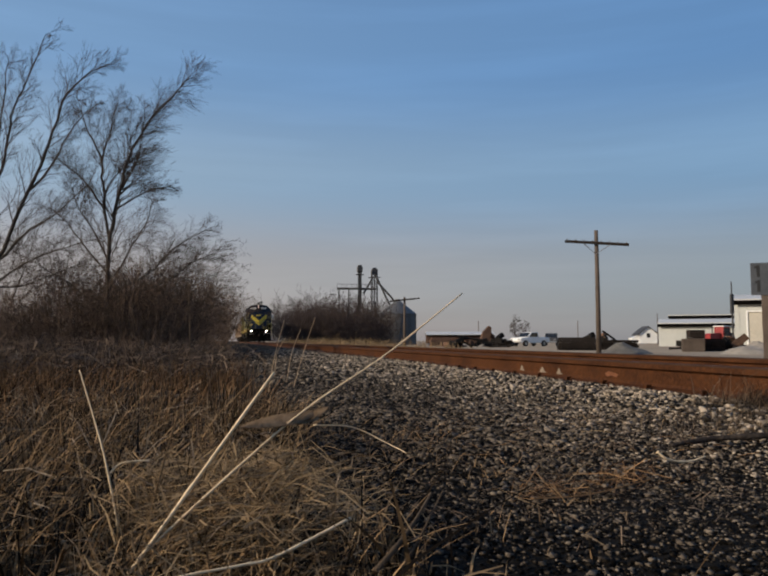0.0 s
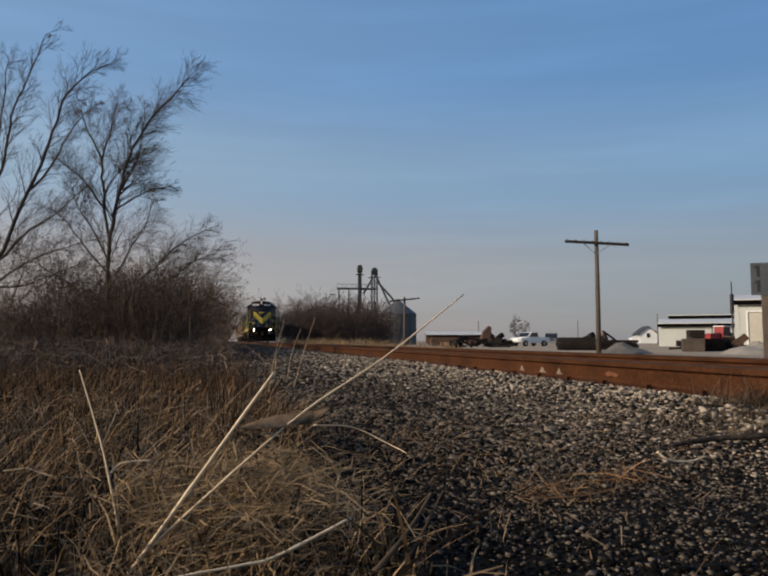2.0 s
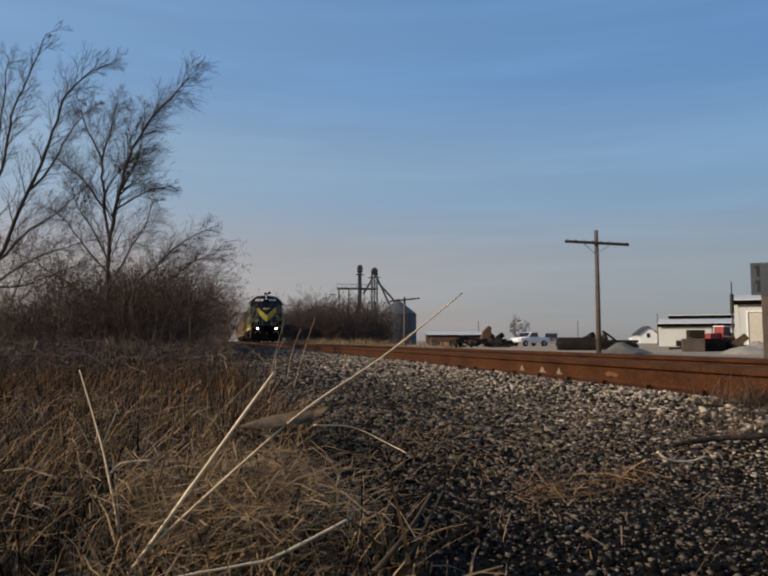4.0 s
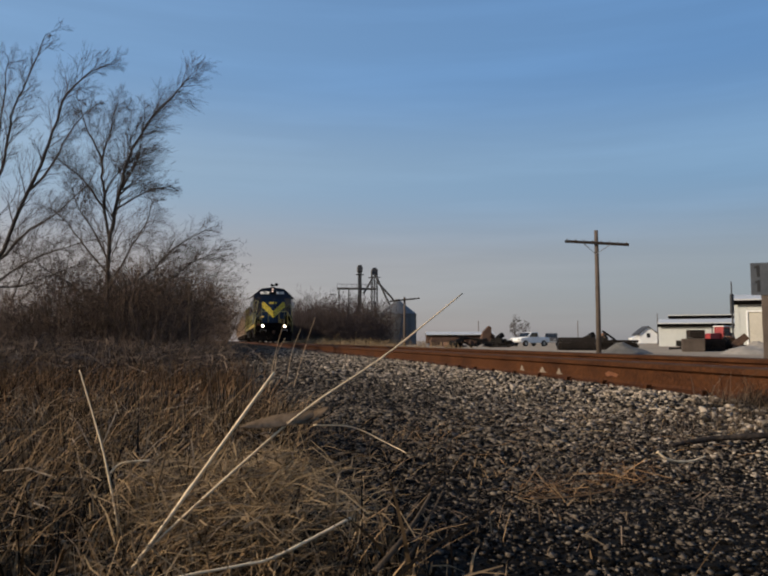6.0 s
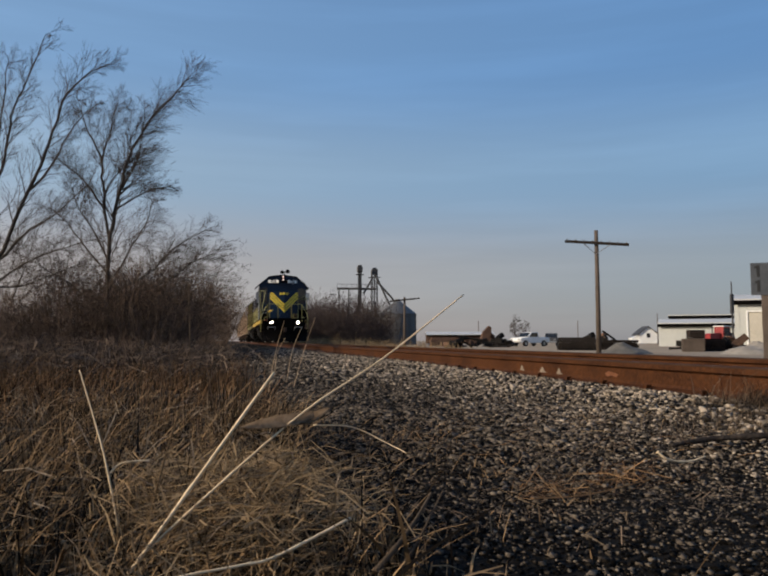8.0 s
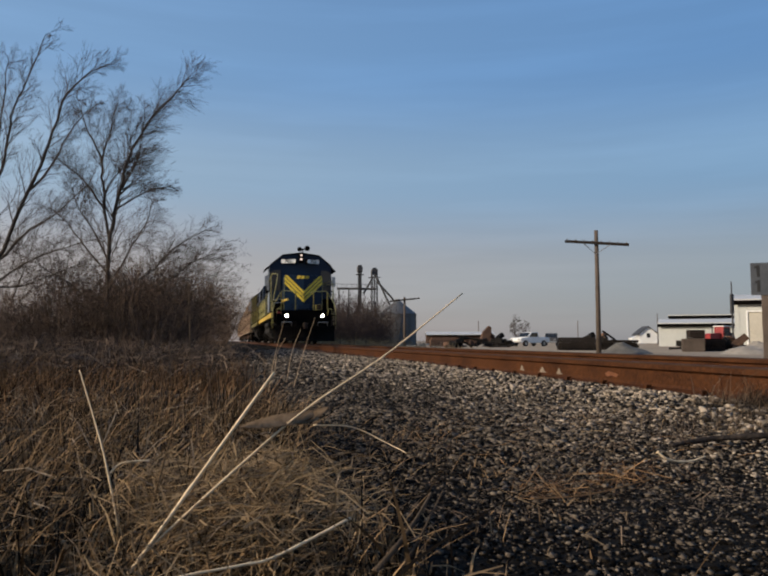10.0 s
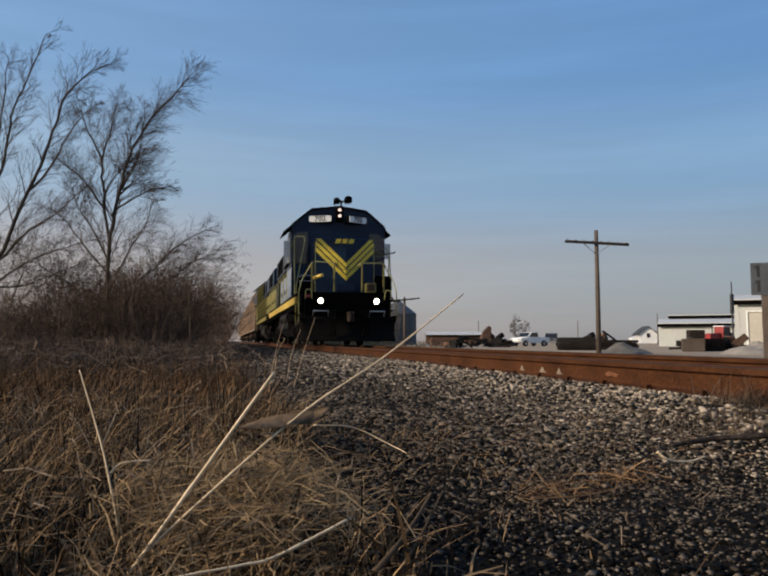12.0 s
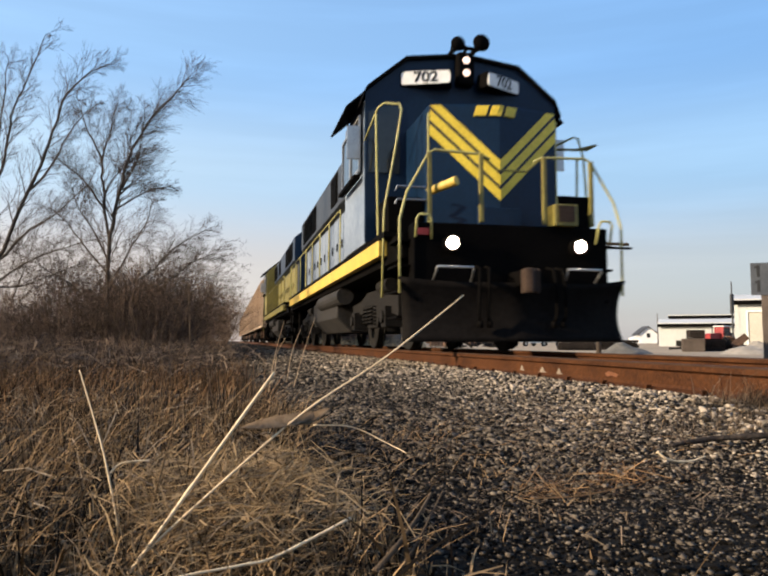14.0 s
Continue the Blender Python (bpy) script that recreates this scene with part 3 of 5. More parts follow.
# ---- bare trees, thickets and weeds ----
def branches(rnd, start, heading, length, radius, level, out, levels, spread=0.6, up=0.25, wind=0.0, reach=1.0):
    """Grows one limb and its side shoots; each goes to out as (path, radii, level)."""
    p, d = Vector(start), Vector(heading).normalized()
    n = 7 if level == 0 else 5 if level == 1 else 4 if level == 2 else 3
    path, rad = [p.copy()], [radius]
    for i in range(n):
        d = (d + Vector((rnd.uniform(-1, 1), rnd.uniform(-1, 1), rnd.uniform(-1, 1))) * (0.13 if reach == 1.0 else 0.085) + Vector((wind * 0.06 * level, 0, up * 0.12))).normalized()
        p = p + d * (length / n)
        path.append(p.copy())
        rad.append(radius * (1 - 0.82 * (i + 1) / n))
    out.append((path, rad, level))
    if level >= levels:
        return
    kids = (7, 5, 4, 3)[min(level, 3)]
    for k in range(kids):
        u = 0.22 + 0.78 * (k + rnd.random()) / kids
        i = min(int(u * n), n - 1)
        base = path[i].lerp(path[i + 1], u * n - i)
        dd = (path[i + 1] - path[i]).normalized()
        side = dd.orthogonal()
        side.rotate(Matrix.Rotation(rnd.uniform(0, 6.283), 3, dd))
        h = (dd + side.normalized() * rnd.uniform(0.5, 1.1) * spread * 1.3 + Vector((wind * 0.3, 0, 0))).normalized()
        branches(rnd, base, h, length * rnd.uniform(0.38, 0.62) * (1.15 - 0.45 * u) * reach, rad[i] * 0.55 + 0.001, level + 1, out, levels, spread, up, wind, reach)


def limbs_mesh(name, limbs, material, sides, thin=0.0):
    vs, fs = [], []
    for path, rad, level in limbs:
        n0 = len(vs)
        for i, p in enumerate(path):
            d = (path[min(i + 1, len(path) - 1)] - path[max(i - 1, 0)]).normalized()
            side = d.orthogonal().normalized() if i == 0 else (side - d * side.dot(d)).normalized()
            up = d.cross(side)
            r = max(rad[i], thin)
            for k in range(sides):
                a = 2 * math.pi * k / sides
                vs.append(p + (side * math.cos(a) + up * math.sin(a)) * r)
        for i in range(len(path) - 1):
            for k in range(sides):
                a, b = n0 + i * sides + k, n0 + i * sides + (k + 1) % sides
                fs.append((a, b, b + sides, a + sides))
    return raw(name, vs, fs, material)


def bare_tree(label, m, seed, stems, height, spread, up=0.25, wind=0.0, levels=4, group="bare trees by the track", thin=0.004):
    """stems: lean x, lean y, share of the height, radius."""
    t = thing("tree", label, "tree", m, group)
    rnd = random.Random(seed)
    out = []
    for lx, ly, share, r in stems:
        branches(rnd, (rnd.uniform(-0.1, 0.1), rnd.uniform(-0.1, 0.1), -0.15), (lx, ly, 1.0), height * share, r, 0, out, levels, spread, up, wind)
    for name, mesh in (("trunk", limbs_mesh("trunk", [b for b in out if b[2] == 0], M_BARK, 8)),
                       ("crown", limbs_mesh("crown", [b for b in out if b[2] > 0], M_TWIG, 3, thin))):
        o = new(name, mesh)
        o.parent = t
    return t


def shrub_mesh(seed, height, stems, width, material, levels=2, thin=0.004):
    rnd = random.Random(seed)
    out = []
    for k in range(stems):
        a = rnd.uniform(0, 6.283)
        rr = width * 0.4 * rnd.random() ** 0.5
        branches(rnd, (rr * math.cos(a), rr * math.sin(a), -0.1), (0.8 * math.cos(a) * rnd.random(), 0.8 * math.sin(a) * rnd.random(), 1.0), height * rnd.uniform(0.55, 1.0), 0.018, 1, out, levels + 1, 1.15, 0.06, 0.16)
    return limbs_mesh("shrub", out, material, 3, thin)


def limbed_tree(label, limbs, seed, levels, side_len, spread, up, wind, dense=3):
    """A tree whose main limbs are given as lines with a starting radius; side shoots grow from them."""
    foot = Vector(limbs[0][1][0])
    t = thing("tree", label, "tree", Matrix.Translation(foot), "bare trees by the track")
    rnd = random.Random(seed)
    main, out = [], []
    for r0, pts in limbs:
        pts = [Vector(p) - foot for p in pts]
        path = []
        for i in range(4 * (len(pts) - 1) + 1):
            k = min(i // 4, len(pts) - 2)
            p = [pts[max(k - 1, 0)], pts[k], pts[k + 1], pts[min(k + 2, len(pts) - 1)]]
            f = i / 4 - k
            path.append(0.5 * ((2 * p[1]) + (p[2] - p[0]) * f + (2 * p[0] - 5 * p[1] + 4 * p[2] - p[3]) * f * f + (3 * p[1] - p[0] - 3 * p[2] + p[3]) * f ** 3))
        depth = rnd.uniform(-0.9, 0.9) * len(main) * 0.3
        n = len(path)
        path = [q + Vector((0, depth * (i / n) ** 1.5, 0)) + Vector((rnd.uniform(-1, 1), rnd.uniform(-1, 1), 0)) * 0.03 for i, q in enumerate(path)]
        rad = [0.52 * r0 * (1 - 0.9 * i / (n - 1)) + 0.004 for i in range(n)]
        main.append((path, rad, 0))
        total = sum((path[i + 1] - path[i]).length for i in range(n - 1))
        for i in range(2, n - 1):
            for q in range(dense if i > n * 0.3 else 1):
                d = (path[i + 1] - path[i]).normalized()
                sd = d.orthogonal()
                sd.rotate(Matrix.Rotation(rnd.uniform(0, 6.283), 3, d))
                h = d + sd.normalized() * rnd.uniform(0.45, 1.0) * spread + Vector((wind, 0, 0))
                ln = side_len * total ** 0.5 * rnd.uniform(0.5, 1.0) * (1.15 - 0.82 * i / n)
                branches(rnd, path[i].lerp(path[i + 1], rnd.random()), h, ln, rad[i] * 0.32 + 0.003, 1, out, levels, spread * 0.6, up, wind, 1.3)
    for name, mesh in (("trunk", limbs_mesh("trunk", main, M_BARK, 8)), ("crown", limbs_mesh("crown", out, M_TWIG, 3, 0.0023))):
        o = new(name, mesh)
        o.parent = t
    return t


# two tall trees at the edge of the thicket
limbed_tree("tall bare forked tree with long rising limbs", [
    (0.11, ((-5.978, 17.785, 0.542), (-5.612, 17.610, 1.726), (-5.132, 17.424, 2.740), (-4.548, 17.187, 4.093), (-4.125, 17.004, 5.220), (-3.810, 16.859, 6.179), (-3.269, 16.689, 6.799), (-2.743, 16.554, 7.024))),
    (0.08, ((-5.825, 17.693, 1.275), (-5.476, 17.439, 3.530), (-5.135, 17.256, 4.882), (-4.996, 17.150, 5.840), (-4.646, 17.006, 6.686), (-4.278, 16.840, 7.757))),
    (0.05, ((-4.526, 17.181, 4.116), (-4.008, 17.013, 4.770), (-3.580, 16.852, 5.615), (-3.037, 16.691, 6.122))),
    (0.06, ((-5.291, 17.490, 2.346), (-4.641, 17.288, 3.079), (-3.877, 17.081, 3.530), (-3.061, 16.842, 4.262))),
    (0.05, ((-5.699, 17.480, 3.642), (-5.284, 17.263, 5.220), (-5.139, 17.134, 6.460), (-5.108, 17.065, 7.249))),
    (0.05, ((-5.611, 17.615, 1.670), (-4.739, 17.367, 2.346), (-3.862, 17.145, 2.684), (-2.764, 16.877, 2.966))),
    (0.04, ((-5.504, 17.573, 1.895), (-4.622, 17.376, 1.895), (-3.744, 17.158, 2.177), (-3.084, 16.997, 2.346))),
], 11, 3, 0.42, 1.0, 0.12, 0.10, 2)
limbed_tree("bare tree with dense upswept twigs bent downwind", [
    (0.13, ((-3.473, 21.338, 0.518), (-3.434, 21.191, 2.279), (-3.374, 21.067, 3.688), (-3.120, 20.911, 4.956), (-2.915, 20.788, 5.943), (-2.407, 20.603, 6.859), (-1.730, 20.391, 7.634), (-1.216, 20.226, 8.268))),
    (0.08, ((-3.397, 21.095, 3.407), (-3.586, 21.026, 4.816), (-3.630, 20.959, 5.802), (-3.397, 20.835, 6.718), (-3.216, 20.739, 7.422))),
    (0.06, ((-3.565, 21.055, 4.393), (-4.061, 21.105, 5.168), (-4.523, 21.175, 5.591), (-4.943, 21.241, 5.943))),
    (0.05, ((-3.194, 20.966, 4.463), (-2.512, 20.778, 4.928), (-1.759, 20.583, 5.266))),
    (0.06, ((-3.401, 21.206, 1.997), (-2.335, 20.924, 2.561), (-1.657, 20.717, 3.266), (-0.702, 20.454, 3.900))),
    (0.05, ((-3.411, 21.164, 2.561), (-4.142, 21.261, 3.407), (-4.846, 21.352, 4.252), (-5.545, 21.464, 4.816))),
    (0.05, ((-3.066, 20.893, 5.027), (-2.598, 20.717, 5.943), (-2.412, 20.576, 7.211))),
    (0.05, ((-3.419, 21.254, 1.434), (-4.398, 21.412, 2.209), (-5.374, 21.580, 2.843), (-6.208, 21.734, 3.266))),
    (0.05, ((-3.376, 21.189, 2.138), (-2.868, 20.999, 3.125), (-2.356, 20.829, 3.829), (-2.023, 20.699, 4.534))),
    (0.05, ((-3.415, 21.143, 2.843), (-3.873, 21.168, 3.829), (-4.299, 21.207, 4.534), (-4.446, 21.196, 5.097))),
    (0.05, ((-3.586, 21.026, 4.816), (-3.330, 20.930, 5.600), (-3.020, 20.830, 6.550))),
    (0.05, ((-3.630, 20.959, 5.802), (-3.900, 20.950, 6.450), (-3.980, 20.900, 6.950))),
    (0.05, ((-3.061, 20.890, 5.100), (-3.000, 20.850, 5.800), (-2.800, 20.780, 6.500))),
    (0.04, ((-3.371, 21.210, 1.857), (-2.053, 20.888, 2.209), (-1.098, 20.625, 2.843), (-0.413, 20.450, 3.125))),
], 5, 3, 0.62, 1.2, 0.06, 0.26, 4)


# the thicket under and beyond them, tallest beside the second tree
def thicket_rise(side):
    """How steeply the top of the thicket stands above the eye, by direction."""
    table = ((-0.60, 0.072), (-0.28, 0.078), (-0.22, 0.10), (-0.155, 0.122), (-0.10, 0.125), (-0.05, 0.108), (0.0, 0.078), (0.03, 0.05))
    for (a, va), (b, vb) in zip(table[:-1], table[1:]):
        if a <= side <= b:
            return va + (vb - va) * (side - a) / (b - a)
    return 0.05


rnd = random.Random(21)
shapes = [shrub_mesh(s, 3.0, 14, 1.8, M_BRUSH, 2, 0.0036) for s in (1, 2, 3, 4, 5)]
for k in range(150):
    side = rnd.uniform(-0.55, 0.008) if k < 120 else rnd.uniform(-0.14, 0.010)
    y = rnd.uniform(19, 30) if side < -0.06 else rnd.uniform(30, 70)
    x = side * y
    top = 0.5 + thicket_rise(side) * y
    s = top / 3.0 * rnd.uniform(0.45, 1.0) ** 0.7
    x = min(x, 0.012 * y - 1.25 * s)
    o = new("shrub", shapes[k % 5])
    o.matrix_basis = pose(x, y, ground_z(x, y) - 0.05, 0, 0, rnd.uniform(0, 360)) @ Matrix.Diagonal((s * 1.05, s * 1.05, s, 1))
    tagged(o, "tall leafless brown shrub in a dense thicket" if s > 0.8 else "low leafless brown shrub in a dense thicket", "shrub", "thicket beside the track")
# thin bare trees rising out of the back of the thicket
for k, (side, y, h) in enumerate(((-0.36, 27, 4.6), (-0.30, 30, 5.4), (-0.245, 27, 4.4), (-0.20, 31, 5.2), (-0.075, 30, 4.4), (-0.045, 36, 4.6), (-0.41, 24, 4.2))):
    bare_tree("slender bare tree rising from the thicket", pose(side * y, y, ground_z(side * y, y)), 60 + k, [(0.15, 0, 1, 0.05), (-0.25, 0.1, 0.85, 0.04), (0.4, -0.1, 0.8, 0.035)], h, 0.9, 0.12, 0.2, 3, "bare trees by the track", 0.005)
# low dark brush in front of the thicket
low = [shrub_mesh(s, 1.0, 22, 1.3, M_BRUSH, 1, 0.004) for s in (11, 12)]
for k in range(70):
    y = rnd.uniform(8.0, 20)
    x = rnd.uniform(-0.55 * y, -0.5 - 0.02 * y)
    s = rnd.uniform(0.35, 0.8)
    o = new("shrub", low[k % 2])
    o.matrix_basis = pose(x, y, ground_z(x, y) - 0.05, 0, 0, rnd.uniform(0, 360)) @ Matrix.Diagonal((s * 1.3, s * 1.3, s, 1))
    tagged(o, "low dark brush among dry weeds", "shrub", "brush before the thicket")
# thicket across the track, before the grain elevator
far_shapes = [shrub_mesh(s, 6.0, 18, 4.5, M_FAR_TWIG, 2, 0.014) for s in (7, 8, 9)]
for k in range(60):
    y = rnd.uniform(98, 135)
    side = rnd.uniform(0.085, 0.215)
    x = side * y
    s = y * (0.066 - 0.09 * max(0, side - 0.17)) / 6.0 * rnd.uniform(0.6, 1.1)
    o = new("shrub", far_shapes[k % 3])
    o.matrix_basis = pose(x, y, -0.1 - 0.7 * s, 0, 0, rnd.uniform(0, 360)) @ Matrix.Diagonal((s, s, s * 1.08, 1))
    tagged(o, "leafless grey-brown shrub across the track", "shrub", "thicket across the track")

# ---- the train: distances back from the leading lamps, heights above the rail ----
C4, C3, C2, C1, C0 = 1.46556e-04, 8.82324e-03, 3.94223e-02, -6.18882, 7.98674
CONSIST, WHEELSETS = [], []


def wheel_mesh(r):
    g = Geo()
    for sx in (-1, 1):
        g.tube([(sx * 0.69, 0, 0), (sx * 0.72, 0, 0), (sx * 0.722, 0, 0), (sx * 0.83, 0, 0)], [r + 0.025, r + 0.025, r, r - 0.006], 28)
        for k in range(5):
            a = k * 2 * math.pi / 5
            g.tube([(sx * 0.83, math.cos(a) * r * 0.55, math.sin(a) * r * 0.55), (sx * 0.835, math.cos(a) * r * 0.55, math.sin(a) * r * 0.55)], 0.06, 10)
        g.tube([(sx * 0.83, 0, 0), (sx * 0.87, 0, 0)], 0.13, 14)
    g.tube([(-0.8, 0, 0), (0.8, 0, 0)], 0.08, 10)
    return g.mesh("wheelset", M_TRUCK)


def truck(parent, yc, base, r, wheel):
    """Side frames, springs, axle boxes and turning wheelsets about a pivot."""
    Geo().box(-1.0, 1.0, yc - 0.25, yc + 0.25, 0.55, 0.95).part("bolster", M_TRUCK, parent)
    for sx in (-1, 1):
        g = Geo().prism([(yc - base / 2 - 0.55, 0.50), (yc - base / 2 - 0.55, 0.82), (yc - base / 2 + 0.3, 0.86), (yc - 0.45, 0.98), (yc + 0.45, 0.98), (yc + base / 2 - 0.3, 0.86),
                         (yc + base / 2 + 0.55, 0.82), (yc + base / 2 + 0.55, 0.50), (yc + base / 2 + 0.3, 0.62), (yc + 0.6, 0.62), (yc + 0.4, 0.36), (yc - 0.4, 0.36), (yc - 0.6, 0.62), (yc - base / 2 - 0.3 + 0.6, 0.62)],
                        "x", sx * 0.98, sx * 1.12)
        fr = g.part("side_frame", M_TRUCK, parent, bevel=0.015)
        for dy in (-base / 2, base / 2):
            Geo().box(sx * 0.95, sx * 1.22, yc + dy - 0.14, yc + dy + 0.14, r - 0.16, r + 0.16).tube([(sx * 1.2, yc + dy, r), (sx * 1.26, yc + dy, r)], 0.1, 12).part("axle_box", M_TRUCK, fr, bevel=0.01)
        for dy in (-0.28, 0.0, 0.28):
            pts = [(sx * 1.17 + 0.055 * math.cos(a), yc + dy + 0.055 * math.sin(a), 0.42 + a * 0.0095) for a in [i * 0.7 for i in range(48)]]
            Geo().tube(pts, 0.016, 4).part("spring", M_TRUCK, fr)
        Geo().tube([(sx * 1.16, yc - base / 2 - 0.3, 0.98), (sx * 1.16, yc - base / 2 + 0.35, 0.98)], 0.10, 12).part("brake_cylinder", M_TRUCK, fr)
    for dy in (-base / 2, base / 2):
        w = new("wheelset", wheel)
        w.parent = parent
        tagged(w, "grimy steel wheels on one axle")
        WHEELSETS.append((w, 0.0, yc + dy, r, r))


def v_strip(zt, zb, drop, half, y0, y1):
    """A V-shaped band across the nose."""
    g = Geo()
    for sx in (-1, 1):
        outline = [(sx * half, min(zt, 3.30)), (0, zt - drop), (0, zb - drop), (sx * half, zb)]
        if zt > 3.30:
            outline.insert(1, (sx * half * (1 - (zt - 3.30) / drop), 3.30))
        g.prism(outline, "y", y0, y1)
    return swept(g)


def swept(g):
    """Follows the slightly pointed front of the nose."""
    g.v = [(x, y - 0.11 + 0.22 * abs(x) / 0.92, z) for x, y, z in g.v]
    return g


def locomotive(label, front, side, hood, body, rail_paint, stripe, wheel, lead):
    L = thing("locomotive", label, "locomotive", None, "locomotives of the train")
    LEN = 16.9
    # underframe, deck and sill
    Geo().box(-1.38, 1.38, 0.42, LEN - 0.4, 1.18, 1.52).part("underframe", M_BLACK, L, bevel=0.01)
    Geo().box(-1.50, 1.50, 0.95, LEN - 1.0, 1.522, 1.60).part("deck", M_BLACK, L, bevel=0.008)
    for sx in (-1, 1):
        Geo().box(sx * 1.385, sx * 1.505, 1.25, LEN - 1.3, 1.30, 1.518).part("sill_stripe", stripe, L, "yellow side sill", bevel=0.006)
    # pilot and plow
    for y0, y1 in ((0.12, 0.42), (LEN - 0.42, LEN - 0.12)):
        pilot = Geo().box(-1.30, 1.30, y0, y1, 0.62, 1.60).part("pilot", M_BLACK, L, "sooty black end plate", bevel=0.02)
    g = Geo()
    nx, nz = 24, 10
    for layer in (0, 1):
        for i in range(nx + 1):
            u = i / nx * 2 - 1
            for j in range(nz + 1):
                w = j / nz
                z = 0.13 + w * (0.72 + 0.07 * abs(u) ** 4)
                curve = 0.30 * (w - 0.5) ** 2 * 4 * 0.35
                y = -0.18 + 0.24 * (1 - 0.9 * (1 - abs(u)) ** 1.0) - curve + 0.105 + layer * 0.03
                x = 1.44 * u + (0.08 * abs(u) ** 6 * (w - 0.35) ** 2 * 2.2) * (1 if u > 0 else -1)
                g.v.append((x, y, z))
    n1 = (nx + 1) * (nz + 1)
    for i in range(nx):
        for j in range(nz):
            a = i * (nz + 1) + j
            q = (a, a + nz + 1, a + nz + 2, a + 1)
            g.f.append(q)
            g.f.append(tuple(n1 + k for k in reversed(q)))
    for i in range(nx):
        for j in (0, nz):
            a, b = i * (nz + 1) + j, (i + 1) * (nz + 1) + j
            g.f.append((a, b, n1 + b, n1 + a))
    for i in (0, nx):
        for j in range(nz):
            a = i * (nz + 1) + j
            g.f.append((a, a + 1, n1 + a + 1, n1 + a))
    plow = g.part("snow_plow", M_PLOW, L, "dusty black curved steel plow", smooth=True)
    for sx in (-1, 1):
        Geo().tube([(sx * 0.62, 0.0, 0.86), (sx * 0.62, -0.10, 1.0), (sx * 0.62, -0.10, 1.03), (sx * 1.08, -0.10, 1.03), (sx * 1.08, -0.10, 1.0), (sx * 1.08, 0.06, 0.88)], 0.016, 8).part("lift_bar", M_STEEL, L, "pale grey bent lift bar", smooth=True)
    # coupler and hoses
    c = Geo().box(-0.09, 0.09, -0.30, 0.2, 0.80, 0.99).part("coupler", M_BLACK, L, "rusty knuckle coupler", bevel=0.02)
    Geo().prism([(-0.12, -0.47), (-0.03, -0.50), (0.03, -0.42), (0.09, -0.45), (0.11, -0.34), (0.07, -0.26), (-0.09, -0.26)], "z", 0.70, 1.00).part("knuckle", M_KNUCKLE, c, "rust-brown knuckle", bevel=0.045)
    for sx in (-1, 1):
        for k in (0, 1):
            x = sx * (0.42 + 0.12 * k)
            Geo().tube([(x, 0.08, 1.06), (x, -0.10, 1.02), (x + sx * 0.02, -0.15, 0.80), (x + sx * 0.03, -0.13, 0.45), (x, -0.10, 0.36)], 0.020, 8).tube([(x, -0.10, 0.38), (x, -0.10, 0.30)], 0.035, 8).part("air_hose", M_BLACK, L, smooth=True)
    # ditch lights
    for sx in (-1, 1):
        d = Geo().tube([(sx * 0.85, 0.16, 1.333), (sx * 0.85, -0.01, 1.333)], [0.10, 0.118], 20).part("ditch_light", M_BLACK, L, "round pilot lamp in a black housing")
        Geo().tube([(sx * 0.85, -0.004, 1.333), (sx * 0.85, -0.022, 1.333)], [0.078, 0.068], 20).part("lens", M_LAMP if lead else M_GLASS, d, "lit lamp lens" if lead else "unlit lens")
    # nose
    Geo().prism([(-0.92, 2.004), (-0.92, 0.77), (0, 0.55), (0.92, 0.77), (0.92, 2.004)], "z", 1.602, 3.32).part("short_hood", front, L, "dark blue low nose with a faintly pointed front", bevel=0.03)
    if lead:
        for k in range(3):
            v_strip(3.44 - k * 0.200, 3.297 - k * 0.200, 0.90, 0.905, 0.645, 0.658).part("chevron_stripe", M_YELLOW, L, "yellow chevron stripe")
        for k in range(2):
            v_strip(3.295 - k * 0.200, 3.242 - k * 0.200, 0.90, 0.905, 0.647, 0.658).part("chevron_gap", M_GLYPH, L, "thin black line")
        for sx in (-1, 1):
            # Pale strip added for the sunlight caught on the rounded nose corner.
            Geo().box(sx * 0.912, sx * 0.932, 0.765, 0.805, 1.62, 3.20).part("corner_highlight", M_CREAM, L, "sunlit nose corner painted as a pale yellow strip")
        for x0, x1 in ((-0.34, -0.185), (-0.135, 0.02), (0.07, 0.225)):
            bar = Geo()
            lean = 0.045
            edges = [x0, -lean, x1] if x0 < -lean < x1 else [x0, x1]
            for a, b in zip(edges[:-1], edges[1:]):
                bar.prism([(a, 3.15), (b, 3.15), (b + lean, 3.285), (a + lean, 3.285)], "y", 0.630, 0.655)
            swept(bar).part("emblem_bar", M_YELLOW, L, "slanted yellow emblem bar")
    Geo().box(-0.30, 0.30, 0.53, 0.66, 1.66, 1.90).part("nose_hatch", front, L, bevel=0.01)
    # cab
    prof = [(-1.46, 1.602), (-1.46, 3.78), (-0.86, 4.30), (0, 4.42), (0.86, 4.30), (1.46, 3.78), (1.46, 1.602)]
    cab = Geo().prism(prof, "y", 1.83, 3.75).cab_fit().part("cab", side, L, "faded cab with sliding side windows", bevel=0.015)
    Geo().prism([(p[0] * 1.02, p[1] + (0.0 if p[1] < 2 else 0.03)) for p in prof], "y", 1.76, 1.826).cab_fit().part("cab_front", front, L, "dark blue cab front wall", bevel=0.012)
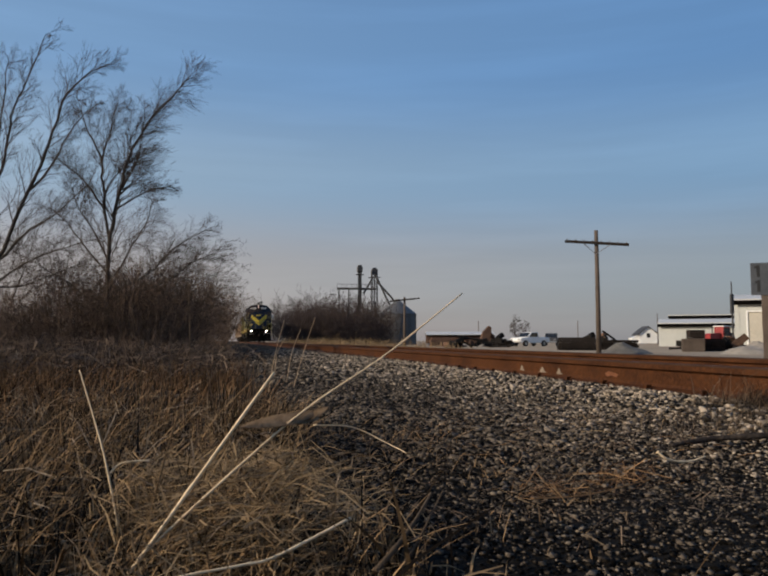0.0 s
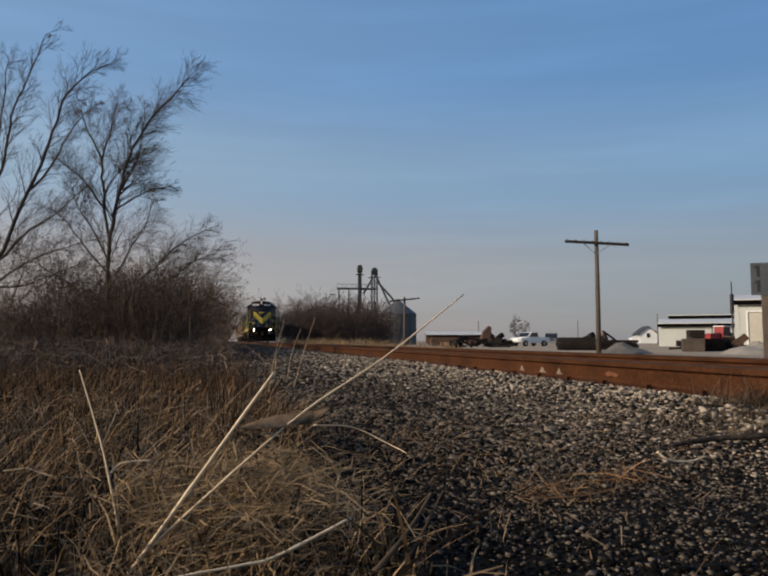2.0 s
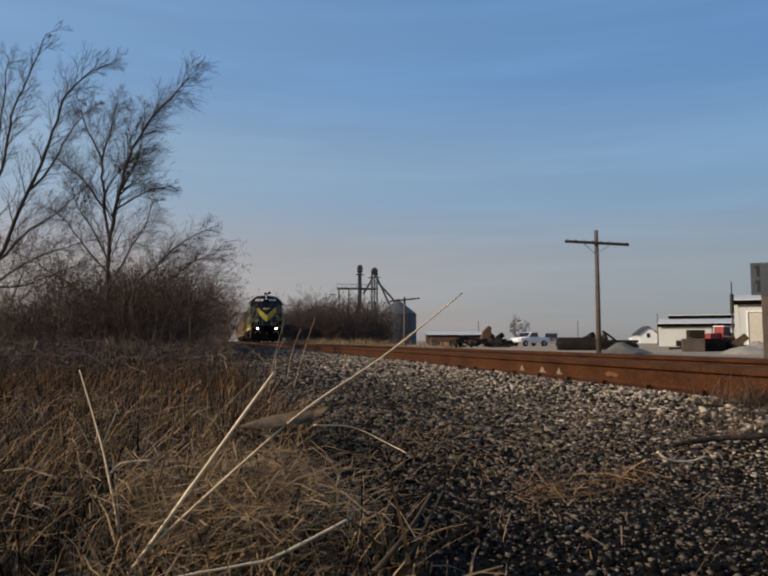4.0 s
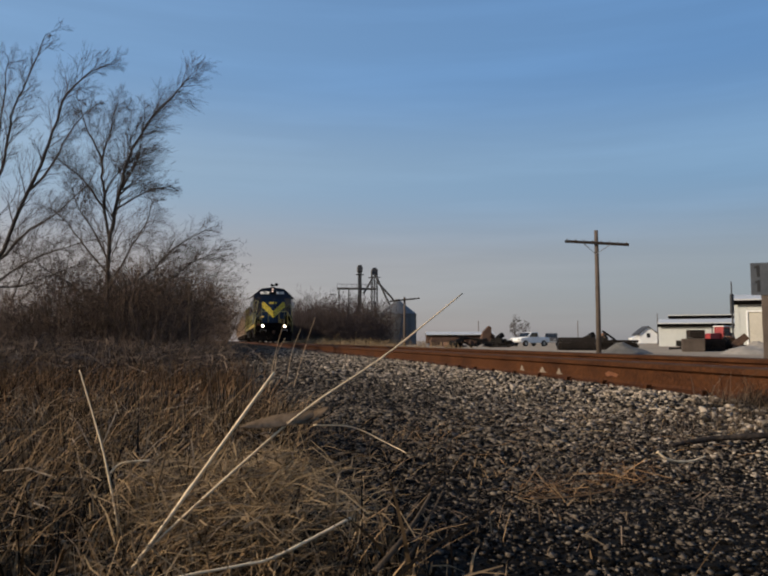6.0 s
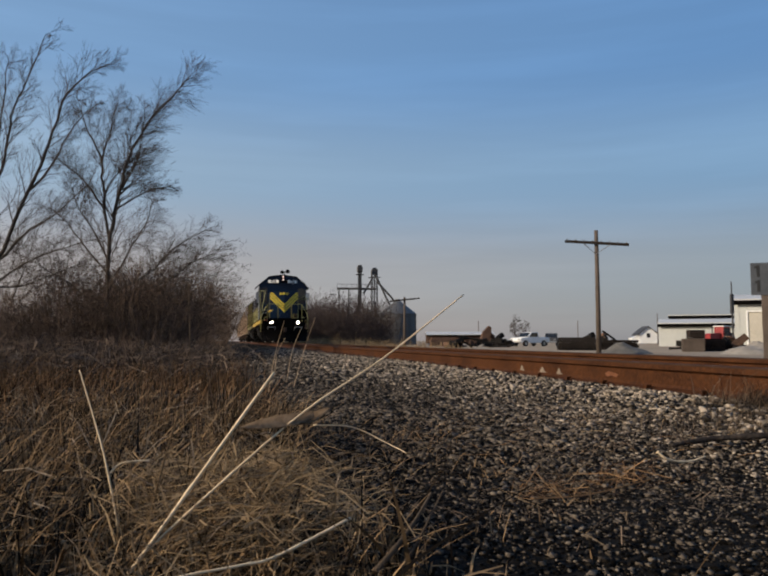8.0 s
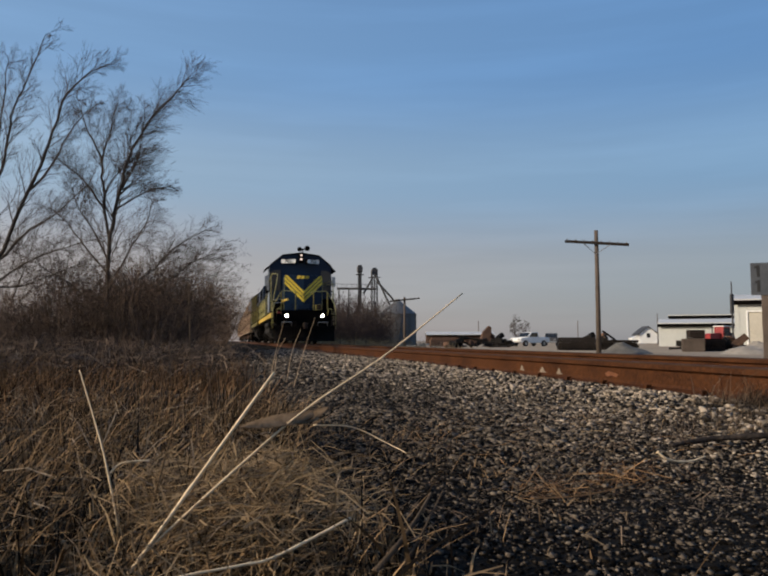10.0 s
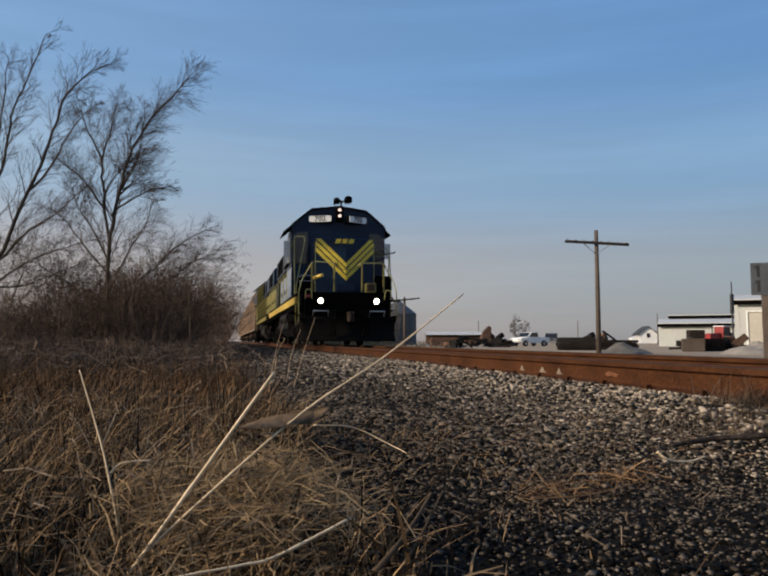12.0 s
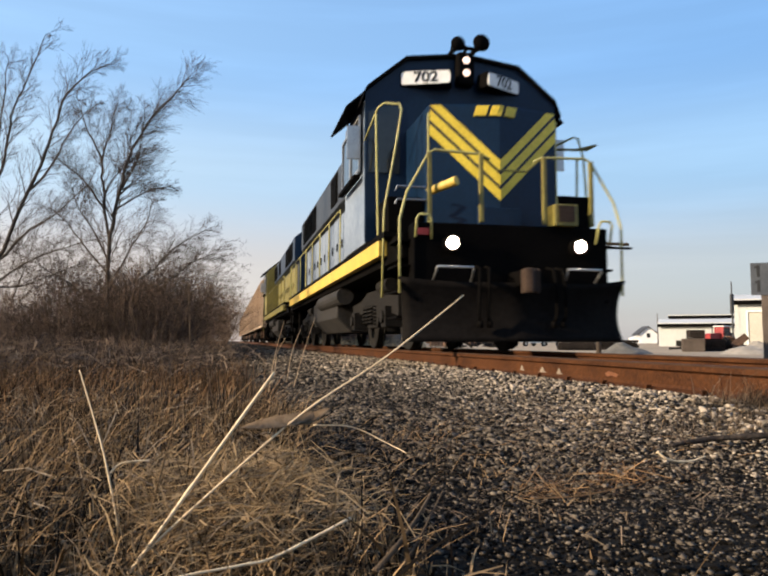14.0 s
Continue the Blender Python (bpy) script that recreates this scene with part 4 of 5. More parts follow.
    rp = [(-1.73, 3.62), (-1.73, 3.655), (-1.47, 3.89), (-0.88, 4.38), (0, 4.495), (0.88, 4.38), (1.47, 3.89), (1.73, 3.655), (1.73, 3.62), (1.485, 3.83), (0.86, 4.325), (0, 4.445), (-0.86, 4.325), (-1.485, 3.83)]
    Geo().prism(rp, "y", 1.98, 3.62).cab_fit().part("cab_roof", M_BLACK, L, "dark cab roof with side visors")
    Geo().prism([(p[0] * (0.9 if abs(p[0]) > 1.6 else 1), p[1]) for p in rp], "y", 1.70, 1.978).cab_fit().part("roof_brow", M_BLACK, L)
    for sx in (-1, 1):
        Geo().prism([(sx * 0.98, 2.62), (sx * 1.44, 2.62), (sx * 1.44, 3.50), (sx * 1.28, 3.62), (sx * 0.98, 3.62)], "y", 1.745, 1.758).cab_fit().part("front_window", M_GLASS, L, "dark front cab window")
        for y in (2.10, 2.92):
            wn_ = Geo().box(sx * 1.502, sx * 1.512, y, y + 0.72, 2.75, 3.50).cab_fit().part("side_window", M_GLASS, L, "dark sliding side window")
            Geo().box(sx * 1.502, sx * 1.53, y - 0.05, y, 2.70, 3.55).box(sx * 1.502, sx * 1.53, y + 0.72, y + 0.77, 2.70, 3.55).box(sx * 1.502, sx * 1.53, y, y + 0.72, 2.70, 2.748).box(sx * 1.502, sx * 1.53, y, y + 0.72, 3.502, 3.55).cab_fit().part("window_frame", M_STEEL, wn_)
        Geo().box(sx * 1.50, sx * 1.60, 2.1, 3.6, 2.60, 2.66).cab_fit().part("arm_rest", M_BLACK, L, bevel=0.01)
        Geo().box(sx * 1.54, sx * 1.72, 1.95, 1.98, 2.85, 3.35).cab_fit().part("mirror", M_STEEL, L, bevel=0.006)
    for sx in (-1, 1):
        Geo().box(sx * 0.96, sx * (1.44 if sx < 0 else 1.54), 0.95, 1.70, 1.602, 2.08 if sx < 0 else 2.20).part("battery_box", M_BLACK, L, "black box beside the nose", bevel=0.015)
    for z in (1.97, 2.14):
        Geo().tube([(-1.42, 0.62, z - 0.06), (-1.40, 0.60, z), (-1.02, 0.60, z), (-0.96, 0.66, z - 0.06)], 0.014, 6).part("cross_bar", M_STEEL, L, "thin grey cross bar")
    # number boards and headlight
    for sx in (-1, 1):
        nb = thing("number_board", "", "")
        nb.parent = L
        nb.matrix_basis = pose(sx * (0.62 if sx < 0 else 0.58), 1.93 if sx < 0 else 1.91, 4.125, 0, 0, -19 if sx < 0 else 26) @ Matrix.Diagonal((1.0 if sx < 0 else 0.92, 1, 1, 1))
        case = Geo().box(-0.39, 0.39, -0.06, 0.16, -0.12, 0.12).part("case", M_BLACK, nb, bevel=0.02)
        pts = []
        for cx, cz, a0 in ((0.33, 0.055, 0), (-0.33, 0.055, 90), (-0.33, -0.055, 180), (0.33, -0.055, 270)):
            pts += [(cx + 0.045 * math.cos(radians(a0 + a)), cz + 0.045 * math.sin(radians(a0 + a))) for a in (0, 30, 60, 90)]
        Geo().prism(pts, "y", -0.078, -0.061).part("plate", M_WHITE, nb, "white rounded number plate")
        words("702", 0.225, M_GLYPH, "digits", nb, Matrix.Translation((0, -0.081, 0)) @ pose(0, 0, 0, 90, 0, 0) @ Matrix.Diagonal((1.12, 1, 1, 1)))
    hl = Geo().box(-0.125, 0.125, 1.58, 1.80, 3.98, 4.47).cab_fit().part("headlight_case", M_BLACK, L, "black twin headlight housing", bevel=0.03)
    for z in (4.34, 4.15):
        Geo().tube([(0, 1.59, z), (0, 1.565, z)], [0.060, 0.050], 18).cab_fit().part("lens", M_LAMP_TOP if lead else M_GLASS, hl, "lit headlight lens" if lead else "unlit lens")
    # horns
    horn = Geo().tube([(0.1, 1.95, 4.45), (0.1, 1.95, 4.72)], 0.03, 8).box(-0.12, 0.34, 1.93, 1.97, 4.66, 4.71).cab_fit().part("horn_mount", M_BLACK, L)
    for x, z, r in ((-0.07, 4.66, 0.115), (0.30, 4.71, 0.135)):
        Geo().tube([(x, 2.35, z), (x, 2.0, z), (x, 1.85, z), (x, 1.76, z), (x, 1.74, z)], [0.03, 0.04, 0.07, r, r * 0.96], 18).cab_fit().part("horn_bell", M_BLACK, horn, "black trumpet horn", smooth=True)
    # long hood
    Geo().prism([(-0.92, 1.602), (-0.92, 3.12), (-1.10, 3.22), (-1.10, 4.10), (-0.80, 4.34), (0.80, 4.34), (1.10, 4.10), (1.10, 3.22), (0.92, 3.12), (0.92, 1.602)], "y", 4.02, 15.75).part("long_hood", body, L, "weathered engine hood", bevel=0.03)
    for sx in (-1, 1):
        for k in range(14):
            y = 4.75 + k * 0.75
            if 4.3 < y < 15.0:
                dr = Geo().box(sx * 0.922, sx * 0.945, y, y + 0.68, 1.75, 3.10).part("hood_door", hood, L, bevel=0.008)
                Geo().box(sx * 0.946, sx * 0.97, y + 0.08, y + 0.12, 2.3, 2.5).part("latch", M_BLACK, dr)
        for k in range(3):
            y = 11.6 + k * 1.15
            gr = Geo()
            for q in range(9):
                gr.box(sx * 1.09, sx * 1.13, y, y + 1.05, 3.32 + q * 0.08, 3.32 + q * 0.08 + 0.04)
            gr.part("radiator_grille", M_BLACK, L, "dark slatted radiator grille")
    for sx in (-1, 1):
        for y in (4.25, 5.35, 7.6):
            panel = Geo().box(sx * 1.102, sx * 1.125, y, y + 0.95, 3.34, 4.02)
            for q in range(6):
                panel.box(sx * 1.12, sx * 1.14, y + 0.05, y + 0.90, 3.40 + q * 0.1, 3.44 + q * 0.1)
            panel.part("intake_panel", M_BLACK, L, "dark slatted intake panel")
    for y in (10.9, 12.3, 13.7):
        Geo().tube([(0, y, 4.33), (0, y, 4.50)], [0.62, 0.60], 28).part("radiator_fan", M_DARK, L, "round dark roof fan")
    Geo().box(-0.3, 0.3, 8.6, 9.5, 4.33, 4.55).part("exhaust_stack", M_BLACK, L, bevel=0.02)
    # hand rails along both walkways
    for sx in (-1, 1):
        Geo().tube([(sx * 1.46, 4.9, 2.62), (sx * 1.46, 15.6, 2.62), (sx * 1.46, 15.9, 1.5)], 0.015, 6).part("walkway_rail", rail_paint, L, "cream-yellow hand rail")
        for k in range(8):
            Geo().tube([(sx * 1.47, 4.9 + k * 1.5, 1.35), (sx * 1.46, 4.9 + k * 1.5, 2.62)], 0.015, 6).part("stanchion", rail_paint, L)
        # front and rear steps
        for y0, s in ((0.30, 1), (LEN - 0.30, -1)):
            for k in range(4):
                Geo().box(sx * 1.14, sx * 1.48, min(y0, y0 + s * 0.5), max(y0, y0 + s * 0.5), 0.42 + k * 0.32, 0.45 + k * 0.32).part("step", M_BLACK, L, bevel=0.005)
            Geo().box(sx * 1.06, sx * 1.12, min(y0, y0 + s * 0.75), max(y0, y0 + s * 0.75), 0.4, 1.52).part("step_side", M_BLACK, L)
        # grab rails rising from the steps
        Geo().tube([(sx * 1.49, 0.10, 0.72), (sx * 1.49, 0.10, 1.62), (sx * 1.40, 0.12, 1.95), (sx * 1.10, 0.16, 2.48), (sx * 1.02, 0.16, 2.52), (sx * 0.42, 0.16, 2.50), (sx * 0.30, 0.16, 2.44)], 0.017, 8).part("front_grab_rail", rail_paint, L, "bent cream-yellow grab rail", smooth=True)
        bent = [(1.50, 1.05, 0.72), (1.47, 1.05, 1.9), (1.27, 1.06, 3.0), (1.22, 1.06, 3.32), (1.25, 1.08, 3.40), (1.45, 1.15, 3.42), (1.52, 1.22, 3.37), (1.60, 1.76, 3.06)]
        if sx > 0:
            bent = [(1.52, 1.05, 0.72), (1.55, 1.05, 1.9), (1.50, 1.06, 2.80), (1.42, 1.06, 3.08), (1.36, 1.10, 3.10), (1.05, 1.40, 2.96)]
        Geo().tube([(sx * p[0], p[1], p[2]) for p in bent], 0.016, 8).part("corner_grab_rail", rail_paint, L, "tall bent grab rail", smooth=True)
        Geo().tube([(sx * 1.50, 1.30, 1.60), (sx * 1.53, 1.30, 3.30 if sx < 0 else 2.85)], 0.018, 8).part("cab_post", rail_paint, L, "dull yellow post")
        Geo().box(sx * 0.40, sx * 0.455, 0.10, 0.15, 1.62, 2.50).part("rail_post", M_OLIVE, L, "dull yellow rail post", bevel=0.01)
        Geo().box(sx * 1.07, sx * 1.125, 0.12, 0.17, 1.62, 2.48).part("rail_post", M_OLIVE, L, "dull yellow rail post", bevel=0.01)
        Geo().tube([(sx * 1.30, 0.06, 1.40), (sx * 1.30, 0.0, 1.62), (sx * 1.27, 0.0, 1.67), (sx * 1.15, 0.0, 1.67), (sx * 1.12, 0.0, 1.62), (sx * 1.10, 0.06, 1.38)], 0.016, 8).part("end_handle", M_CREAM, L, "pale bent handle", smooth=True)
    Geo().tube([(0.95, 1.10, 2.90), (1.38, 1.02, 2.90), (1.66, 0.98, 2.97), (1.66, 1.22, 2.97), (1.40, 1.22, 2.95)], 0.018, 8).part("platform_rail", M_OLIVE, L, "dull yellow rail beside the nose", smooth=True)
    Geo().tube([(-0.42, 0.16, 2.50), (-0.2, 0.14, 2.30), (0.2, 0.14, 2.30), (0.42, 0.16, 2.50)], 0.014, 6).part("safety_chain", M_OLIVE, L)
    Geo().tube([(-1.06, 0.30, 2.02), (-0.80, -0.02, 2.10)], [0.052, 0.060], 16).part("flag_holder", M_SILL, L, "yellow canister on the front rail")
    mu = Geo().box(0.52, 0.84, 0.02, 0.26, 1.60, 1.88).part("jumper_box", M_OLIVE, L, "dull yellow box with a dark recess", bevel=0.015)
    Geo().box(0.57, 0.79, 0.008, 0.018, 1.65, 1.86).part("recess", M_KNUCKLE, mu)
    Geo().box(1.25, 1.62, 0.06, 0.10, 1.33, 1.36).part("uncoupling_lever", M_BLACK, L)
    Geo().box(-1.28, -1.12, 0.095, 0.118, 1.44, 1.52).part("warning_plate", M_RED, L, "small faded red plate")
    # fuel tank and reservoirs
    Geo().prism([(-1.32, 0.62), (-1.32, 1.05), (-1.15, 1.17), (1.15, 1.17), (1.32, 1.05), (1.32, 0.62), (1.02, 0.32), (-1.02, 0.32)], "y", 6.2, 10.2).part("fuel_tank", M_TANK, L, "dusty dark fuel tank", bevel=0.03)
    for sx in (-1, 1):
        Geo().tube([(sx * 1.28, 5.4, 1.02), (sx * 1.28, 8.6, 1.02)], 0.17, 16).part("air_reservoir", M_TANK, L)
    truck(L, 3.55, 2.6, 0.508, wheel)
    truck(L, 13.1, 2.6, 0.508, wheel)
    return L


def hopper_car(wheel, build=True):
    car = thing("hopper_car", "tan covered hopper car with ribbed sides behind the locomotives", "rail car", None, "freight cars of the train")
    LEN = 15.6
    Geo().prism([(-1.45, 1.05), (-1.52, 1.2), (-1.52, 3.9), (-1.1, 4.35), (1.1, 4.35), (1.52, 3.9), (1.52, 1.2), (1.45, 1.05)], "y", 0.75, LEN - 0.75).part("body", M_TAN, car, bevel=0.02)
    for sx in (-1, 1):
        for k in range(15):
            y = 0.95 + k * (LEN - 2.0) / 14
            Geo().box(sx * 1.522, sx * 1.60, y, y + 0.10, 1.12, 3.88).part("rib", M_TAN, car)
        Geo().box(sx * 1.35, sx * 1.56, 0.5, LEN - 0.5, 0.98, 1.12).part("side_sill", M_TAN, car)
        for y in (0.62, LEN - 0.66):
            g = Geo().box(sx * 1.0, sx * 1.04, y, y + 0.04, 1.1, 4.2).box(sx * 1.42, sx * 1.46, y, y + 0.04, 1.1, 4.0)
            for q in range(8):
                g.box(sx * 1.0, sx * 1.46, y, y + 0.03, 1.3 + q * 0.36, 1.33 + q * 0.36)
            g.part("ladder", M_TAN, car)
    for k in range(3):
        y = 3.6 + k * 3.2
        Geo().prism([(y, 1.02), (y + 2.4, 1.02), (y + 1.5, 0.36), (y + 0.9, 0.36)], "x", -1.1, 1.1).part("hopper_chute", M_RUST, car)
    Geo().box(-0.35, 0.35, 0.6, LEN - 0.6, 4.40, 4.45).part("roof_walk", M_STEEL, car)
    Geo().box(-0.25, 0.25, 0.05, LEN - 0.05, 0.75, 1.04).part("centre_sill", M_BLACK, car)
    truck(car, 2.0, 1.73, 0.42, wheel)
    truck(car, LEN - 2.0, 1.73, 0.42, wheel)
    return car


big_wheel, small_wheel = wheel_mesh(0.508), wheel_mesh(0.42)
CONSIST.append((locomotive("dark blue and grey road locomotive with yellow nose chevrons, lamps lit", M_BLUE, M_GREY, M_GREY, M_SLATE, M_CREAM, M_SILL, big_wheel, True), 0.0, 0))
own = len(WHEELSETS)
CONSIST.append((locomotive("second locomotive running hood first, soiled olive-yellow, lamps out", M_BLUE, M_OLIVE, M_OLIVE, M_BLUE, M_OLIVE, M_OLIVE, big_wheel, False), 17.15 + 16.9, 180))
# its wheels turn the other way in its own space
WHEELSETS[own:] = [(w, px, py, pz, -rad) for w, px, py, pz, rad in WHEELSETS[own:]]
for k in range(6):
    CONSIST.append((hopper_car(small_wheel), 34.4 + k * 15.7, 0))

# ---- poles and sign ----
def utility_pole(m, height, r, arm_z, arm_half, tilt, label, arms=True):
    p = thing("utility_pole", label, "utility pole", m, "line poles")
    Geo().tube([(0, 0, -0.3), (0.01, 0, height * 0.5), (0, 0, height)], [r, r * 0.88, r * 0.74], 14).part("post", M_WOOD, p, smooth=True)
    if arms:
        a = Geo().box(-arm_half, arm_half, -r - 0.10, -r + 0.01, -0.065, 0.065).part("crossarm", M_SOOT, p, "weathered wooden crossarm", bevel=0.01)
        a.matrix_basis = pose(0, 0, arm_z, 0, tilt, 0)
        for k in range(8):
            x = -arm_half + 0.12 + k * (2 * arm_half - 0.24) / 7
            Geo().tube([(x, -r - 0.045, 0.06), (x, -r - 0.045, 0.12)], [0.03, 0.018], 8).part("insulator_pin", M_WOOD, a)
        for sx in (-1, 1):
            Geo().tube([(0, -r - 0.02, -0.55), (sx * arm_half * 0.42, -r - 0.06, -0.05)], 0.018, 6).part("brace", M_STEEL, a)
    return p


utility_pole(pose(17.700, 30.974, 0, 0, 0, -25), 6.110, 0.125, 5.463, 1.52, 5, "weathered wooden line pole with one bare tilted crossarm")
utility_pole(pose(17.326, 68.040, 0, 0, 0, -14), 5.095, 0.14, 4.799, 1.55, -6, "distant dark line pole with a crossarm")
utility_pole(pose(66.812, 180.262, 0), 6.174, 0.12, 1, 1, 0, "thin far pole without a crossarm", False)
utility_pole(pose(93.410, 174.321, 0), 6.174, 0.12, 1, 1, 0, "thin far pole without a crossarm", False)
utility_pole(pose(72.484, 107.085, 0), 5.403, 0.08, 1, 1, 0, "thin leaning far pole", False)

sign = thing("track_sign", "grey rectangular track sign with dark figures on a post", "sign", pose(15.156, 17.160, 0, 0, 0, -36))
Geo().box(-0.09, 0.09, 0.0, 0.16, -0.2, 2.90).part("post", M_WOOD, sign, "weathered square post", bevel=0.012)
plate = Geo().box(-0.36, 0.36, -0.022, -0.002, 1.969, 2.913).part("plate", M_SIGN, sign, bevel=0.008)
for z in (2.674, 2.237):
    Geo().box(-0.20, -0.12, -0.029, -0.024, z - 0.17, z + 0.17).box(-0.26, -0.122, -0.028, -0.0235, z + 0.08, z + 0.14).part("figure_bar", M_GLYPH, plate)


# ---- grain elevator ----
def grain_bin(m, radius, eave, apex, label):
    b = thing("grain_bin", label, "grain bin", m, "grain elevator")
    g = Geo()
    n, rings = 48, int(eave / 0.28)
    for j in range(rings + 1):
        for s in (0.0, 0.5):
            rr = radius + (0.03 if s else 0.0)
            for i in range(n):
                a = 2 * math.pi * i / n
                g.v.append((rr * math.cos(a), rr * math.sin(a), min(eave, (j + s) * eave / rings)))
    for j in range(2 * rings + 1):
        for i in range(n):
            a, c = j * n + i, j * n + (i + 1) % n
            g.f.append((a, c, c + n, a + n))
    g.part("wall", M_GALV, b, "corrugated steel bin wall")
    Geo().tube([(0, 0, eave - 0.05), (0, 0, apex), (0, 0, apex + 0.35)], [radius + 0.15, 0.5, 0.45], 32).part("roof", M_GALV, b, "conical steel roof")
    for k in range(5):
        a = radians(200 + k * 32)
        Geo().box(-0.05, 0.05, -0.05, 0.05, 0, eave).part("stiffener", M_GALV, b).matrix_basis = pose((radius + 0.06) * math.cos(a), (radius + 0.06) * math.sin(a), 0)
    return b


grain_bin(pose(33.300, 136.383, 0), 3.75, 6.098, 8.761, "round galvanised grain bin with a conical roof")
grain_bin(pose(32.576, 146.817, 0), 2.6, 5.326, 6.594, "smaller galvanised grain bin behind bare shrubs")


def lattice_tower(m, height, half, label, head):
    t = thing("elevator_leg", label, "grain elevator", m, "grain elevator")
    for sx in (-1, 1):
        for sy in (-1, 1):
            Geo().box(sx * half - 0.06, sx * half + 0.06, sy * half - 0.06, sy * half + 0.06, 0, height - 1).part("corner_post", M_TOWER, t)
    g = Geo()
    levels = int(height / 2)
    for k in range(levels):
        z = k * (height - 1) / levels
        z2 = (k + 1) * (height - 1) / levels
        for a, b in (((-half, -half), (half, -half)), ((half, -half), (half, half)), ((half, half), (-half, half)), ((-half, half), (-half, -half))):
            g.tube([(*a, z), (*b, z2)], 0.045, 4).tube([(*a, z2), (*b, z2)], 0.045, 4)
    g.part("bracing", M_TOWER, t)
    Geo().box(-0.11, 0.11, -0.11, 0.11, 0, height - 0.4).part("leg_casing", M_TOWER, t, "tall steel bucket casing")
    Geo().prism([(-head, height - 1.4), (-head, height - 0.4), (-head * 0.5, height), (head * 0.5, height), (head, height - 0.4), (head, height - 1.4)], "y", -0.6, 0.6).part("head_house", M_TOWER, t, "dark rounded elevator head", bevel=0.05)
    Geo().box(-half - 0.5, half + 0.5, -half - 0.5, half + 0.5, height - 2.0, height - 1.9).part("platform", M_TOWER, t)
    return t


lattice_tower(pose(25.770, 138.064, 0), 16.060, 0.26, "slender dark grain elevator leg with a round head", 0.5)
lattice_tower(pose(29.076, 139.381, 0), 15.680, 0.55, "wider lattice grain elevator tower with platform", 0.6)
cat = thing("conveyor_bridge", "dark raised conveyor bridge between elevator legs", "conveyor", None, "grain elevator")
A, B = Vector((21.314, 139.300, 11.303)), Vector((29.094, 137.570, 11.203))
Geo().tube([A, B], 0.22, 6).tube([A + Vector((0, 0, 0.9)), B + Vector((0, 0, 0.9))], 0.05, 4).part("trough", M_TOWER, cat)
for k in range(9):
    q = A.lerp(B, k / 8)
    Geo().tube([q, q + Vector((0, 0, 0.9))], 0.05, 4).part("rail_post", M_TOWER, cat)
for px0 in (0.05, 0.3):
    q = A.lerp(B, px0)
    Geo().tube([q, (q.x, q.y, 0)], 0.14, 5).part("support", M_TOWER, cat)
for a, b in (((28.850, 137.391, 14.184), (32.074, 137.201, 7.429)), ((28.469, 137.515, 13.687), (26.583, 138.209, 10.210)), ((29.264, 137.415, 12.694), (33.425, 136.852, 8.025))):
    sp = thing("grain_spout", "sloping steel grain spout", "spout", None, "grain elevator")
    Geo().tube([a, b], 0.2, 8).part("pipe", M_TOWER, sp)


